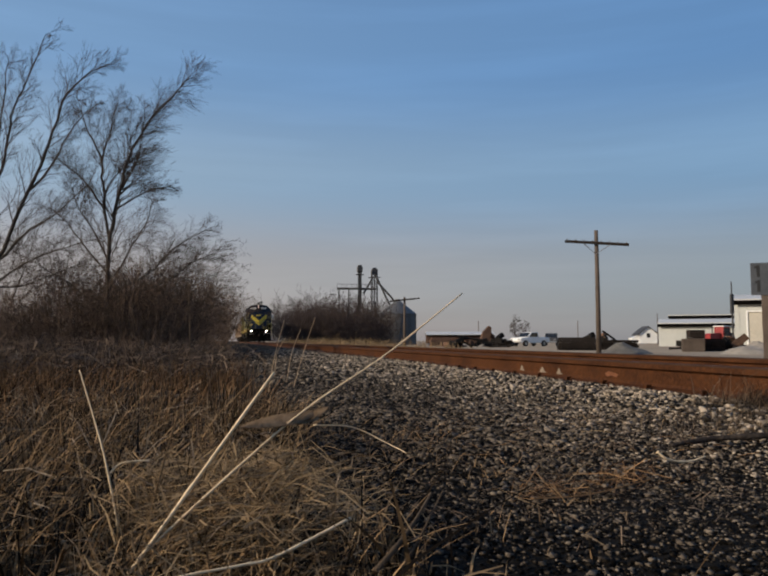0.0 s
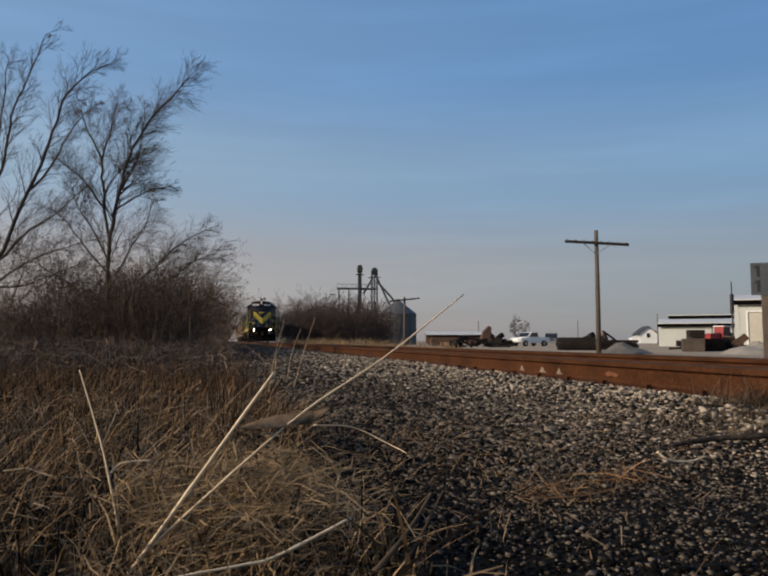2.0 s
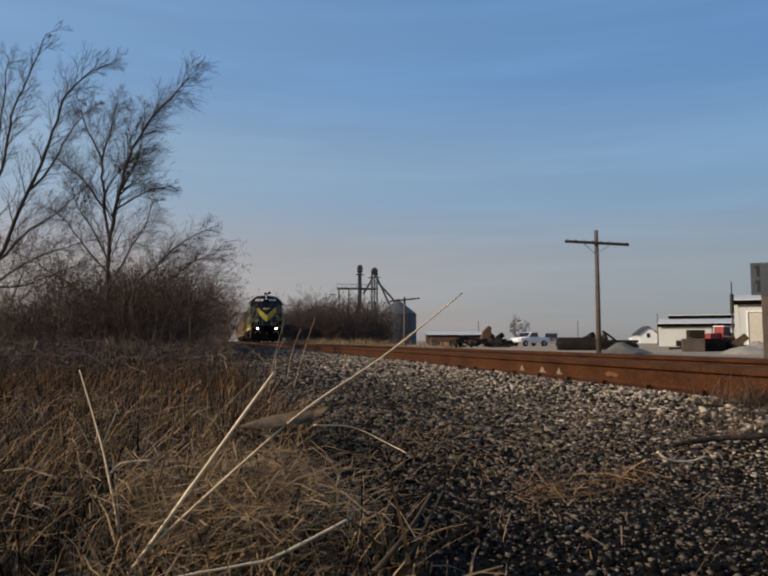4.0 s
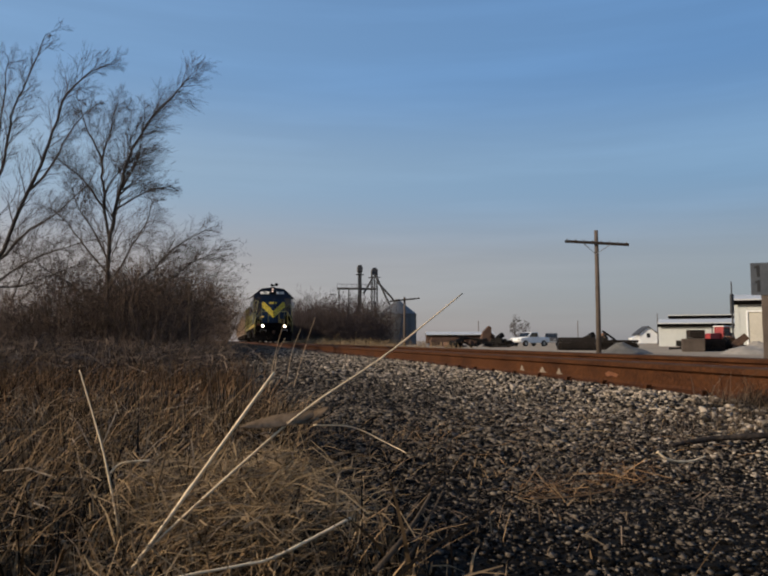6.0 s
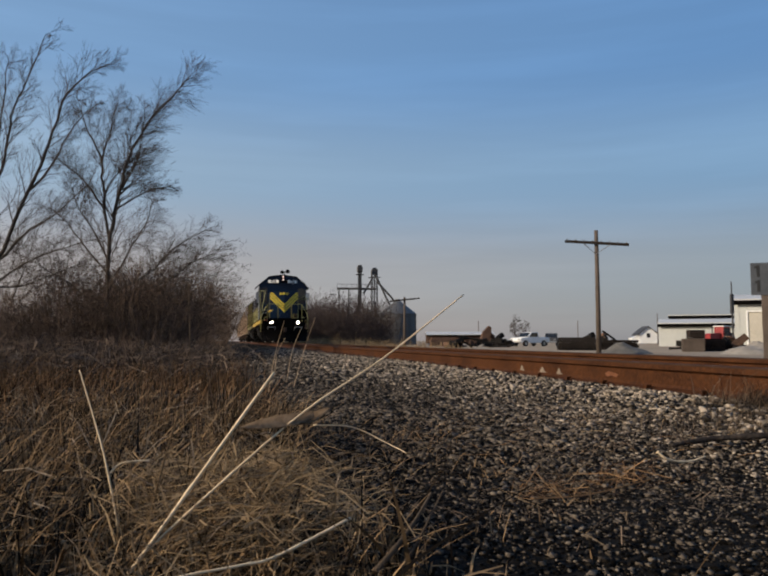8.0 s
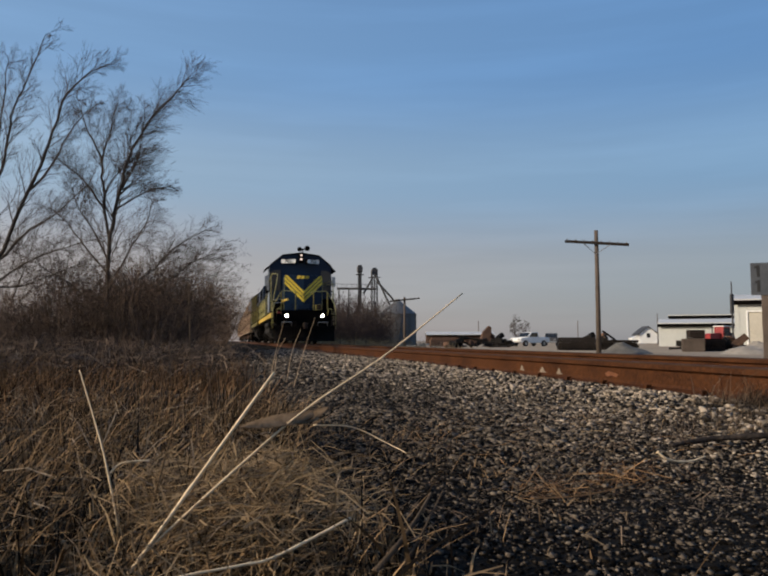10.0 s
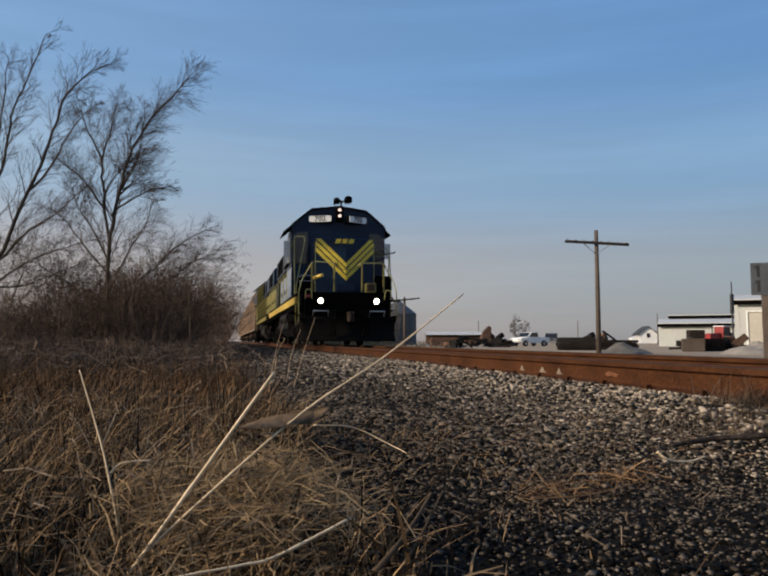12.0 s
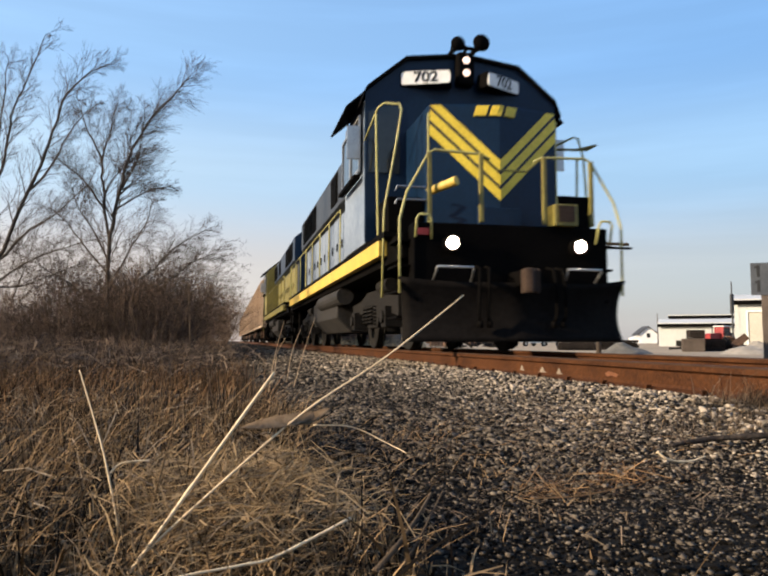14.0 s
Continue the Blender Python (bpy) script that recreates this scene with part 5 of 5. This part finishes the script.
# ---- buildings of the yard ----
def metal_shed(m, w, d, eave, ridge, label, siding, roof_mat, doors=(), windows=()):
    """Ribbed metal building, front wall at y = 0; doors and windows: x, z0, width, height."""
    b = thing("metal_building", label, "building", m, "yard buildings")
    front = Geo()
    cuts = sorted({-w / 2, w / 2} | {v for x, z0, ww, hh in (*doors, *windows) for v in (x - ww / 2, x + ww / 2)})
    for a, c in zip(cuts[:-1], cuts[1:]):
        mid = (a + c) / 2
        hole = [(z0, z0 + hh) for x, z0, ww, hh in (*doors, *windows) if abs(mid - x) < ww / 2]
        z = -0.2
        for z0, z1 in sorted(hole):
            if z0 > z:
                front.box(a, c, 0, 0.15, z, z0)
            z = z1
        front.box(a, c, 0, 0.15, z, eave)
    front.part("wall", siding, b, "ribbed pale metal front wall")
    for sx in (-1, 1):
        Geo().prism([(0.152, -0.2), (d - 0.152, -0.2), (d - 0.152, eave), (0.152, eave)], "x", sx * w / 2, sx * (w / 2 - 0.15)).part("wall", siding, b)
    Geo().box(-w / 2, w / 2, d - 0.15, d, -0.2, eave).part("wall", siding, b)
    Geo().prism([(-0.35, eave + 0.002), (-0.35, eave + 0.14), (d / 2, ridge + 0.14), (d + 0.35, eave + 0.14), (d + 0.35, eave + 0.002), (d / 2, ridge)], "x", -w / 2 - 0.12, w / 2 + 0.12).part("roof", roof_mat, b, "pale metal roof")
    Geo().box(-w / 2 - 0.13, w / 2 + 0.13, -0.39, -0.352, eave - 0.36, eave + 0.03).part("gutter", M_BLACK, b, "dark gutter")
    ribs = int(w / 0.6)
    rib = Geo().box(-0.03, 0.03, -0.03, -0.002, -0.1, eave - 0.08).mesh("rib", siding)
    for k in range(ribs):
        x = -w / 2 + 0.3 + k * 0.6
        if all(abs(x - o[0]) > o[2] / 2 + 0.08 for o in (*doors, *windows)):
            q = new("rib", rib)
            q.parent = b
            q.matrix_basis = pose(x, 0, 0)
    for x, z0, ww, hh in doors:
        dr = Geo().box(x - ww / 2, x + ww / 2, 0.06, 0.12, z0, z0 + hh).part("door", M_DOOR, b, "closed beige panel door")
        for k in range(1, 5):
            Geo().box(x - ww / 2 + 0.02, x + ww / 2 - 0.02, 0.045, 0.058, z0 + k * hh / 5 - 0.02, z0 + k * hh / 5 + 0.02).part("door_rib", M_DOOR, dr)
        Geo().box(x - ww / 2 - 0.14, x - ww / 2, -0.04, 0.16, z0, z0 + hh + 0.14).box(x + ww / 2, x + ww / 2 + 0.14, -0.04, 0.16, z0, z0 + hh + 0.14).box(x - ww / 2, x + ww / 2, -0.04, 0.16, z0 + hh, z0 + hh + 0.14).part("door_frame", M_WHITE, b, "white door frame")
    for x, z0, ww, hh in windows:
        Geo().box(x - ww / 2, x + ww / 2, 0.05, 0.07, z0, z0 + hh).part("window", M_GLASS, b, "dark window pane")
    return b


metal_shed(pose(47.000, 51.140, 0, 0, 0, -39), 7.6, 9, 4.205, 4.881, "cream metal garage with a closed panel door", M_SIDING, M_ROOF, doors=((-1.55, 0.0, 2.5, 3.2),))
metal_shed(pose(57.966, 74.372, 0, 0, 0, -37), 12.4, 8, 2.756, 3.355, "long low cream metal building with a stepped roof", M_SIDING, M_ROOF)
metal_shed(pose(66.819, 84.722, 0, 0, 0, -37), 12.5, 8, 4.22, 4.36, "taller pale metal hall behind the low building", M_DARK, M_ROOF)
metal_shed(pose(58.703, 171.800, 0, 0, 0, -14), 17.5, 8, 2.205, 2.966, "long dark red-brown shed with a pale roof edge", M_RUST, M_ROOF)
aerial = thing("radio_mast", "thin dark mast beside the garage", "mast", pose(41.193, 50.382, 0))
Geo().tube([(0, 0, 0), (0, 0, 5.639)], [0.10, 0.05], 6).part("pole", M_DARK, aerial)
Geo().box(-0.12, 0.12, -0.1, 0.1, 2.942, 4.577).part("equipment_box", M_DARK, aerial)

house = thing("house", "small pale gabled house far across the yard", "house", pose(112.277, 170.107, 0, 0, 0, -20), "yard buildings")
Geo().prism([(-2.4, -0.3), (-2.4, 2.6), (0, 4.5), (2.4, 2.6), (2.4, -0.3)], "y", 0, 7).part("wall", M_WHITE, house, "pale painted gable wall")
for sx in (-1, 1):
    Geo().prism([(0, 4.5), (0, 4.75), (sx * 2.9, 2.45), (sx * 2.9, 2.2)], "y", -0.4, 7.4).part("roof", M_DARK, house, "dark shingled roof slope")
wnd = Geo().box(-0.5, 0.5, -0.03, -0.005, 1.6, 2.8).part("window", M_GLASS, house)
Geo().box(-0.6, -0.5, -0.06, -0.004, 1.5, 2.9).box(0.5, 0.6, -0.06, -0.004, 1.5, 2.9).box(-0.5, 0.5, -0.06, -0.004, 1.5, 1.6).box(-0.5, 0.5, -0.06, -0.004, 2.8, 2.9).part("frame", M_WHITE, wnd)
Geo().prism([(-4.2, 0), (-4.2, 1.4), (-2.42, 2.1), (-2.42, 0)], "y", 0.4, 5).part("lean_to", M_WHITE, house, "low pale lean-to")


# ---- vehicles and clutter ----
def pickup(m, label, paint, cap=True):
    t = thing("pickup_truck", label, "pickup truck", m, "parked vehicles")
    Geo().prism([(-2.6, 0.45), (-2.65, 0.75), (-2.5, 1.0), (-1.25, 1.1), (2.6, 1.08), (2.6, 0.5), (2.0, 0.45), (1.9, 0.7), (1.2, 0.7), (1.1, 0.42), (-1.3, 0.42), (-1.4, 0.7), (-2.1, 0.7), (-2.2, 0.42)], "y", -0.9, 0.9).part("body", paint, t, bevel=0.05)
    Geo().prism([(-1.25, 1.09), (-0.65, 1.72), (0.55, 1.74), (0.75, 1.09)], "y", -0.80, 0.80).part("cabin", paint, t, bevel=0.05)
    for sy in (-1, 1):
        Geo().prism([(-0.98, 1.16), (-0.56, 1.62), (0.42, 1.64), (0.55, 1.16)], "y", sy * 0.803, sy * 0.815).part("side_window", M_GLASS, t)
        for x in (-1.75, 1.55):
            w = Geo().tube([(x, sy * 0.70, 0.36), (x, sy * 0.93, 0.36)], 0.36, 20).part("wheel", M_GLYPH, t, "black tyre")
            Geo().tube([(x, sy * 0.932, 0.36), (x, sy * 0.945, 0.36)], 0.2, 14).part("rim", M_STEEL, w)
    Geo().prism([(-1.20, 1.14), (-0.70, 1.66), (-0.74, 1.68), (-1.24, 1.16)], "y", -0.70, 0.70).part("windscreen", M_GLASS, t, "dark windscreen")
    Geo().box(-2.70, -2.60, -0.85, 0.85, 0.45, 0.62).part("bumper", M_STEEL, t, bevel=0.02)
    for sy in (-1, 1):
        Geo().box(-2.66, -2.60, sy * 0.60 - 0.14, sy * 0.60 + 0.14, 0.72, 0.88).part("headlight", M_STEEL, t)
    return t


pickup(pose(36.468, 80.201, 0, 0, 0, 24), "white pickup truck parked in the yard", M_WHITE)
pickup(pose(44.530, 90.728, 0, 0, 0, 60), "dark pickup truck parked behind a white one", M_DARK)
pickup(pose(60.966, 85.002, 0, 0, 0, 10), "white pickup truck parked before the low building", M_WHITE)


def timber_pile(m, nx, nz, length, label, seed, material, along=0.26):
    p = thing("timber_pile", label, "timber pile", m, "stacked material")
    q = random.Random(seed)
    beam = Geo().box(-length / 2, length / 2, -0.115, 0.115, 0, 0.18).mesh("beam", material, bevel=0.012)
    for j in range(nz):
        for i in range(nx - (j > 1) * q.randint(0, 2)):
            b = new("beam", beam)
            b.parent = p
            b.matrix_basis = pose(q.uniform(-0.12, 0.12), i * along, j * 0.185, 0, 0, q.uniform(-2, 2))
    return p


timber_pile(pose(24.582, 45.874, -0.02, 0, 0, -18), 6, 5, 2.5, "stack of old dark railway timbers", 1, M_SOOT)
timber_pile(pose(28.577, 47.036, -0.02, 0, 0, -20), 6, 4, 2.6, "long low stack of dark railway timbers", 2, M_SOOT)
timber_pile(pose(25.669, 81.586, -0.02, 0, 0, -6), 6, 6, 3.0, "rust-brown stack of scrap beams", 5, M_RUST)


def scrap_heap(m, w, h, count, label, seed):
    """A jumble of bent plates, beams and pipes."""
    p = thing("scrap_heap", label, "scrap heap", m, "stacked material")
    q = random.Random(seed)
    for k in range(count):
        u = q.uniform(-1, 1)
        z = h * (1 - abs(u)) * q.uniform(0.0, 0.8)
        ln, tilt = q.uniform(0.5, 1.5), q.uniform(-40, 40)
        kind = k % 3
        if kind == 0:
            g, nm = Geo().prism([(-ln / 2, 0), (-ln * 0.1, 0.10), (ln / 2, 0.02), (ln / 2, 0.06), (-ln * 0.1, 0.15), (-ln / 2, 0.05)], "y", -0.35, 0.35), "bent_plate"
        elif kind == 1:
            g, nm = Geo().tube([(-ln * 0.7, 0, 0.08), (0, 0, 0.13), (ln * 0.7, 0, 0.08)], 0.08, 8), "pipe"
        else:
            g, nm = Geo().box(-ln * 0.4, ln * 0.4, -0.2, 0.2, 0, 0.4), "block"
        o = g.part(nm, (M_RUST, M_SOOT, M_TRUCK, M_TRUCK)[q.randrange(4)], p)
        o.matrix_basis = pose(u * w / 2, q.uniform(-0.6, 0.6), max(0.0, z - 0.05) + abs(math.sin(radians(tilt))) * ln * 0.35, 0, tilt * (1 if z > 0.1 else 0.3), q.uniform(-40, 40))
    return p


scrap_heap(pose(22.526, 62.770, 0, 0, 0, -14), 4.2, 1.3, 26, "dark jumbled heap of scrap iron", 1)
scrap_heap(pose(26.787, 65.927, 0, 0, 0, -18), 2.6, 1.0, 18, "low heap of rusty scrap beside a bucket", 2)
scrap_heap(pose(29.153, 51.017, 0, 0, 0, -24), 5.6, 1.15, 26, "long dark heap of scrap behind stacked timbers", 3)
scrap_heap(pose(31.940, 42.176, 0, 0, 0, -28), 2.6, 1.1, 16, "scrap heaped behind pallet crates", 4)
scrap_heap(pose(31.190, 38.234, 0, 0, 0, -30), 1.8, 0.7, 12, "small heap of dark scrap before the garage", 5)


def mound(m, rx, ry, h, label, material, seed):
    g = Geo()
    n, rings = 40, 12
    for j in range(rings + 1):
        u = j / rings
        for i in range(n):
            a = 2 * math.pi * i / n
            x, y = rx * u * math.cos(a), ry * u * math.sin(a)
            z = h * (1 - u ** 1.4) * (0.85 + 0.4 * noise.noise(Vector((x * 1.2 + seed, y * 1.2, 0)))) + 0.06 * noise.noise(Vector((x * 5, y * 5, seed))) * (1 - u) - 0.05 * u
            g.v.append((x, y, z))
    for j in range(rings):
        for i in range(n):
            a, b = j * n + i, j * n + (i + 1) % n
            g.f.append((a, b, b + n, a + n))
    ob = tagged(g.part("mound", material, None, label, smooth=True), "", "gravel heap")
    ob.matrix_basis = m
    return ob


mound(pose(20.057, 32.502, 0), 1.5, 1.3, 0.62, "grey heap of gravel by the line pole", M_HEAP, 1)
mound(pose(25.273, 29.283, 0), 1.9, 1.5, 0.72, "pale heap of gravel before the garage", M_PALE_HEAP, 2)


def crate(m, label, wood=None):
    wood = wood or M_WOOD
    c = thing("pallet_crate", label, "crate", m, "stacked material")
    for i in range(4):
        for z in (0.0,):
            Geo().box(-0.58, 0.58, -0.5 + i * 0.3, -0.4 + i * 0.3, 0, 0.1).part("runner", wood, c)
    for k in range(6):
        for sy in (-0.51, 0.5):
            Geo().box(-0.6, 0.6, sy, sy + 0.022, 0.12 + k * 0.115, 0.21 + k * 0.115).part("slat", wood, c)
        for sx in (-0.6, 0.578):
            Geo().box(sx, sx + 0.022, -0.488, 0.498, 0.12 + k * 0.115, 0.21 + k * 0.115).part("slat", wood, c)
    Geo().box(-0.56, 0.56, -0.47, 0.48, 0.11, 0.74).part("load", M_RUST, c)
    return c


crate(pose(27.426, 37.020, 0, 0, 0, -30), "grey slatted pallet crate of scrap")
crate(pose(29.324, 37.624, 0, 0, 0, -24), "blackened slatted pallet crate beside a grey one", M_SOOT)
crate(pose(27.700, 37.100, 0.745, 0, 0, -20) @ Matrix.Diagonal((0.72, 0.8, 0.72, 1)), "small blackened crate stacked on a larger one", M_SOOT)
crate(pose(33.251, 40.856, 0, 0, 0, -20), "dark low pallet crate near the garage", M_SOOT)


def tractor(m, label, paint):
    t = thing("tractor", label, "tractor", m, "parked vehicles")
    Geo().prism([(-1.6, 0.75), (-1.65, 1.35), (-1.5, 1.5), (0.0, 1.55), (0.1, 0.75)], "y", -0.36, 0.36).part("engine_hood", paint, t, bevel=0.04)
    Geo().prism([(0.12, 0.8), (0.12, 1.5), (0.2, 2.25), (1.2, 2.25), (1.35, 1.4), (1.35, 0.8)], "y", -0.6, 0.6).part("cab", paint, t, bevel=0.04)
    Geo().box(0.28, 1.12, -0.612, -0.602, 1.5, 2.1).part("cab_window", M_GLASS, t)
    Geo().box(0.06, 1.45, -0.75, 0.75, 2.252, 2.36).part("roof", M_WHITE, t, "white cab roof", bevel=0.03)
    for sy in (-1, 1):
        for x, r_ in ((-1.15, 0.42), (0.85, 0.78)):
            w = Geo().tube([(x, sy * 0.55, r_), (x, sy * 0.92, r_)], r_, 22).part("wheel", M_GLYPH, t, "black tractor tyre")
            Geo().tube([(x, sy * 0.922, r_), (x, sy * 0.94, r_)], r_ * 0.55, 16).part("rim", paint, w)
    Geo().tube([(-0.9, 0, 1.5), (-0.9, 0, 2.2)], 0.05, 8).part("exhaust", M_DARK, t)
    return t


tractor(pose(53.731, 68.127, 0, 0, 0, 12), "red tractor with a white cab roof behind crates", M_RED)
ex = thing("excavator_arm", "rust-brown digger bucket and arm in the yard", "machinery", pose(26.212, 68.110, 0, 0, 0, -10))
Geo().tube([(0.9, 0, 0.4), (0.5, 0, 1.2), (0.0, 0, 1.75)], [0.22, 0.2, 0.15], 6).part("boom", M_RUST, ex)
Geo().prism([(0.35, 1.3), (0.35, 2.1), (0.1, 2.2), (-0.55, 1.5), (-0.75, 0.7), (-0.1, 0.6)], "y", -0.4, 0.4).part("bucket", M_RUST, ex, "worn rust-brown bucket", bevel=0.03)
Geo().box(0.3, 2.2, -0.7, 0.7, 0.0, 0.6).part("undercarriage", M_DARK, ex, bevel=0.05)
bare_tree("small bare tree far across the yard", pose(48.652, 112.408, 0), 9, [(0.05, 0, 1, 0.1), (0.3, 0, 0.9, 0.08), (-0.25, 0, 0.9, 0.08)], 4.0, 0.85, 0.15, 0.3, 3, "bare trees across the yard", 0.022)


# ---- single dry stalks in the foreground ----
def stalk(label, pts, r0, r1, material=None, joints=True, at=None):
    """A cane with slightly swollen joints; its origin lies at its foot."""
    material = material or M_STRAW
    foot = Vector(pts[0])
    s = thing("dry_stalk", label, "dry stalk", Matrix.Translation(foot), "foreground stalks")
    pts = [Vector(p) - foot for p in pts]
    path, rad = [], []
    n = 22
    for i in range(n + 1):
        u = i / n * (len(pts) - 1)
        k = min(int(u), len(pts) - 2)
        p = [pts[max(k - 1, 0)], pts[k], pts[k + 1], pts[min(k + 2, len(pts) - 1)]]
        f = u - k
        path.append(0.5 * ((2 * p[1]) + (p[2] - p[0]) * f + (2 * p[0] - 5 * p[1] + 4 * p[2] - p[3]) * f * f + (3 * p[1] - p[0] - 3 * p[2] + p[3]) * f ** 3))
        rad.append((r0 + (r1 - r0) * i / n) * (1.22 if joints and i % 6 == 0 else 1.0))
    Geo().tube(path, rad, 8).part("stem", material, s, smooth=True)
    return s


def leaf(parent, pts, width, label, material):
    """A thin dry leaf with a fold along its middle."""
    foot = parent.matrix_basis.translation
    pts = [Vector(p) - foot for p in pts]
    g = Geo()
    n = 12
    for i in range(n + 1):
        u = i / n * (len(pts) - 1)
        k = min(int(u), len(pts) - 2)
        c = pts[k].lerp(pts[k + 1], u - k)
        w = width * math.sin(math.pi * min(1, 0.12 + 0.88 * i / n)) ** 0.7
        for q in (-1, 0, 1):
            for lay in (0, 0.0012):
                g.v.append(c + Vector((0, 0.4 * q * w, 0.45 * q * w + (0.0 if q else -0.2 * w) + lay)))
    for i in range(n):
        a, b = i * 6, (i + 1) * 6
        g.f += [(a, a + 2, b + 2, b), (a + 2, a + 4, b + 4, b + 2), (a + 1, b + 1, b + 3, a + 3), (a + 3, b + 3, b + 5, a + 5), (a, b, b + 1, a + 1), (a + 4, a + 5, b + 5, b + 4)]
    return g.part("leaf", material, parent, label, smooth=True)


short_cane = stalk("thick pale broken cane leaning over the verge", [(-0.174, 1.388, 0.211), (-0.143, 1.398, 0.252), (-0.032, 1.465, 0.400), (0.098, 1.546, 0.571)], 0.0040, 0.0030)
long_cane = stalk("long pale cane leaning towards the track", [(-0.147, 1.400, 0.245), (-0.011, 1.443, 0.359), (0.159, 1.497, 0.492), (0.352, 1.547, 0.611), (0.557, 1.613, 0.757)], 0.0028, 0.0017)
leaf(long_cane, [(0.182, 1.513, 0.483), (0.138, 1.493, 0.476), (0.086, 1.484, 0.471), (0.024, 1.468, 0.464)], 0.026, "brown dry torn leaf", M_TORN)
leaf(long_cane, [(0.138, 1.493, 0.468), (0.182, 1.514, 0.478), (0.217, 1.525, 0.495)], 0.020, "brown dry torn leaf", M_TORN)
stalk("thin pale upright stalk in the grass", [(-0.225, 1.624, 0.229), (-0.260, 1.640, 0.379), (-0.293, 1.672, 0.472), (-0.331, 1.703, 0.574)], 0.0023, 0.0013)
stalk("thin bent stalk with a drooping side shoot", [(-0.249, 1.640, 0.352), (-0.224, 1.643, 0.372), (-0.169, 1.651, 0.374)], 0.0021, 0.0016)
stalk("pale stalk lying over the matted grass", [(-0.120, 1.165, 0.262), (-0.050, 1.180, 0.268), (0.030, 1.200, 0.271), (0.085, 1.215, 0.277), (0.222, 1.275, 0.318)], 0.0024, 0.0026)
stalk("darker stalk lying across the grass", [(-0.077, 1.489, 0.222), (0.100, 1.499, 0.238), (0.247, 1.516, 0.258), (0.362, 1.542, 0.259)], 0.0030, 0.0020, M_GRASS)
stalk("pale flattened reed blade at the ballast edge", [(0.253, 1.208, 0.241), (0.306, 1.245, 0.276), (0.354, 1.304, 0.302), (0.405, 1.372, 0.335)], 0.0060, 0.0020, M_WEED)
stalk("bent reed beside the path of stones", [(0.309, 1.247, 0.232), (0.350, 1.288, 0.261), (0.428, 1.367, 0.340)], 0.0030, 0.0015, M_WEED)
stalk("thin brown stalk standing in the grass", [(-0.166, 1.611, 0.224), (-0.142, 1.647, 0.352), (-0.113, 1.683, 0.467)], 0.0028, 0.0016, M_GRASS)
stalk("tall thin brown weed stem beyond the grass", [(-0.264, 5.236, 0.152), (-0.272, 5.200, 0.627), (-0.293, 5.170, 1.067)], 0.0045, 0.002, M_WEED)
for label, pts in (("slender weed stem at the ballast edge", ((0.183, 3.266, 0.406), (0.207, 3.248, 0.564), (0.248, 3.226, 0.733))), ("slender weed stem leaning at the ballast edge", ((0.306, 3.340, 0.422), (0.353, 3.315, 0.604), (0.399, 3.293, 0.752))),
                   ("slender forked weed stem", ((0.280, 3.447, 0.440), (0.303, 3.431, 0.583), (0.344, 3.413, 0.698))), ("short weed stem by the stones", ((0.202, 3.153, 0.479), (0.213, 3.142, 0.588), (0.248, 3.129, 0.654)))):
    stalk(label, pts, 0.0019, 0.0010, M_LEAF)
stalk("curved pale twig lying on the gravel", [(1.212, 1.809, 0.322), (1.244, 1.804, 0.299), (1.312, 1.810, 0.290), (1.381, 1.825, 0.300)], 0.0038, 0.0022)
stalk("pale straw lying on the gravel", [(0.774, 1.709, 0.232), (0.942, 1.723, 0.231), (1.180, 1.770, 0.257)], 0.0020, 0.0012, M_RUSSET)
stalk("arched pale straw over the stones", [(0.243, 2.020, 0.398), (0.362, 2.046, 0.386), (0.462, 2.027, 0.339), (0.506, 1.968, 0.318)], 0.0020, 0.001)
stalk("dark fallen branch on the ballast", [(1.532, 2.206, 0.272), (1.701, 2.218, 0.287), (1.904, 2.171, 0.301), (2.097, 2.127, 0.309)], 0.007, 0.014, M_TIE)

# ---- what moves ----
def train_front(t):
    """Distance of the leading lamps from the viewpoint, along the track."""
    s = t - 14.0
    return C4 * s ** 4 + C3 * s ** 3 + C2 * s ** 2 + C1 * s + C0


def motions():
    for ob, back, turned in CONSIST:
        walk(ob, [(t, pose(TRACK, train_front(t) + back, RAIL_TOP, 0, 0, turned)) for t in [k * 0.5 for k in range(29)]])
    for wheelset, px, py, pz, radius in WHEELSETS:
        rows = []
        for k in range(141):
            t = k * 0.1
            rows.append((t, pose(px, py, pz, math.degrees((train_front(0) - train_front(t)) / radius))))
        walk(wheelset, rows)
    # the long cane nods in the wind
    foot = long_cane.matrix_basis.translation.copy()
    walk(long_cane, [(t, pose(*foot, 0, a, 0)) for t, a in ((0, 0), (1.5, 0.3), (3, 0.1), (5, -0.1), (6.5, 0.1), (7.1, 0.3), (7.5, 1.0), (8, 0.3), (9, 0.0), (11, 0.1), (12.5, 0.2), (13.5, 0.1), (14, 0.4))])


motions()
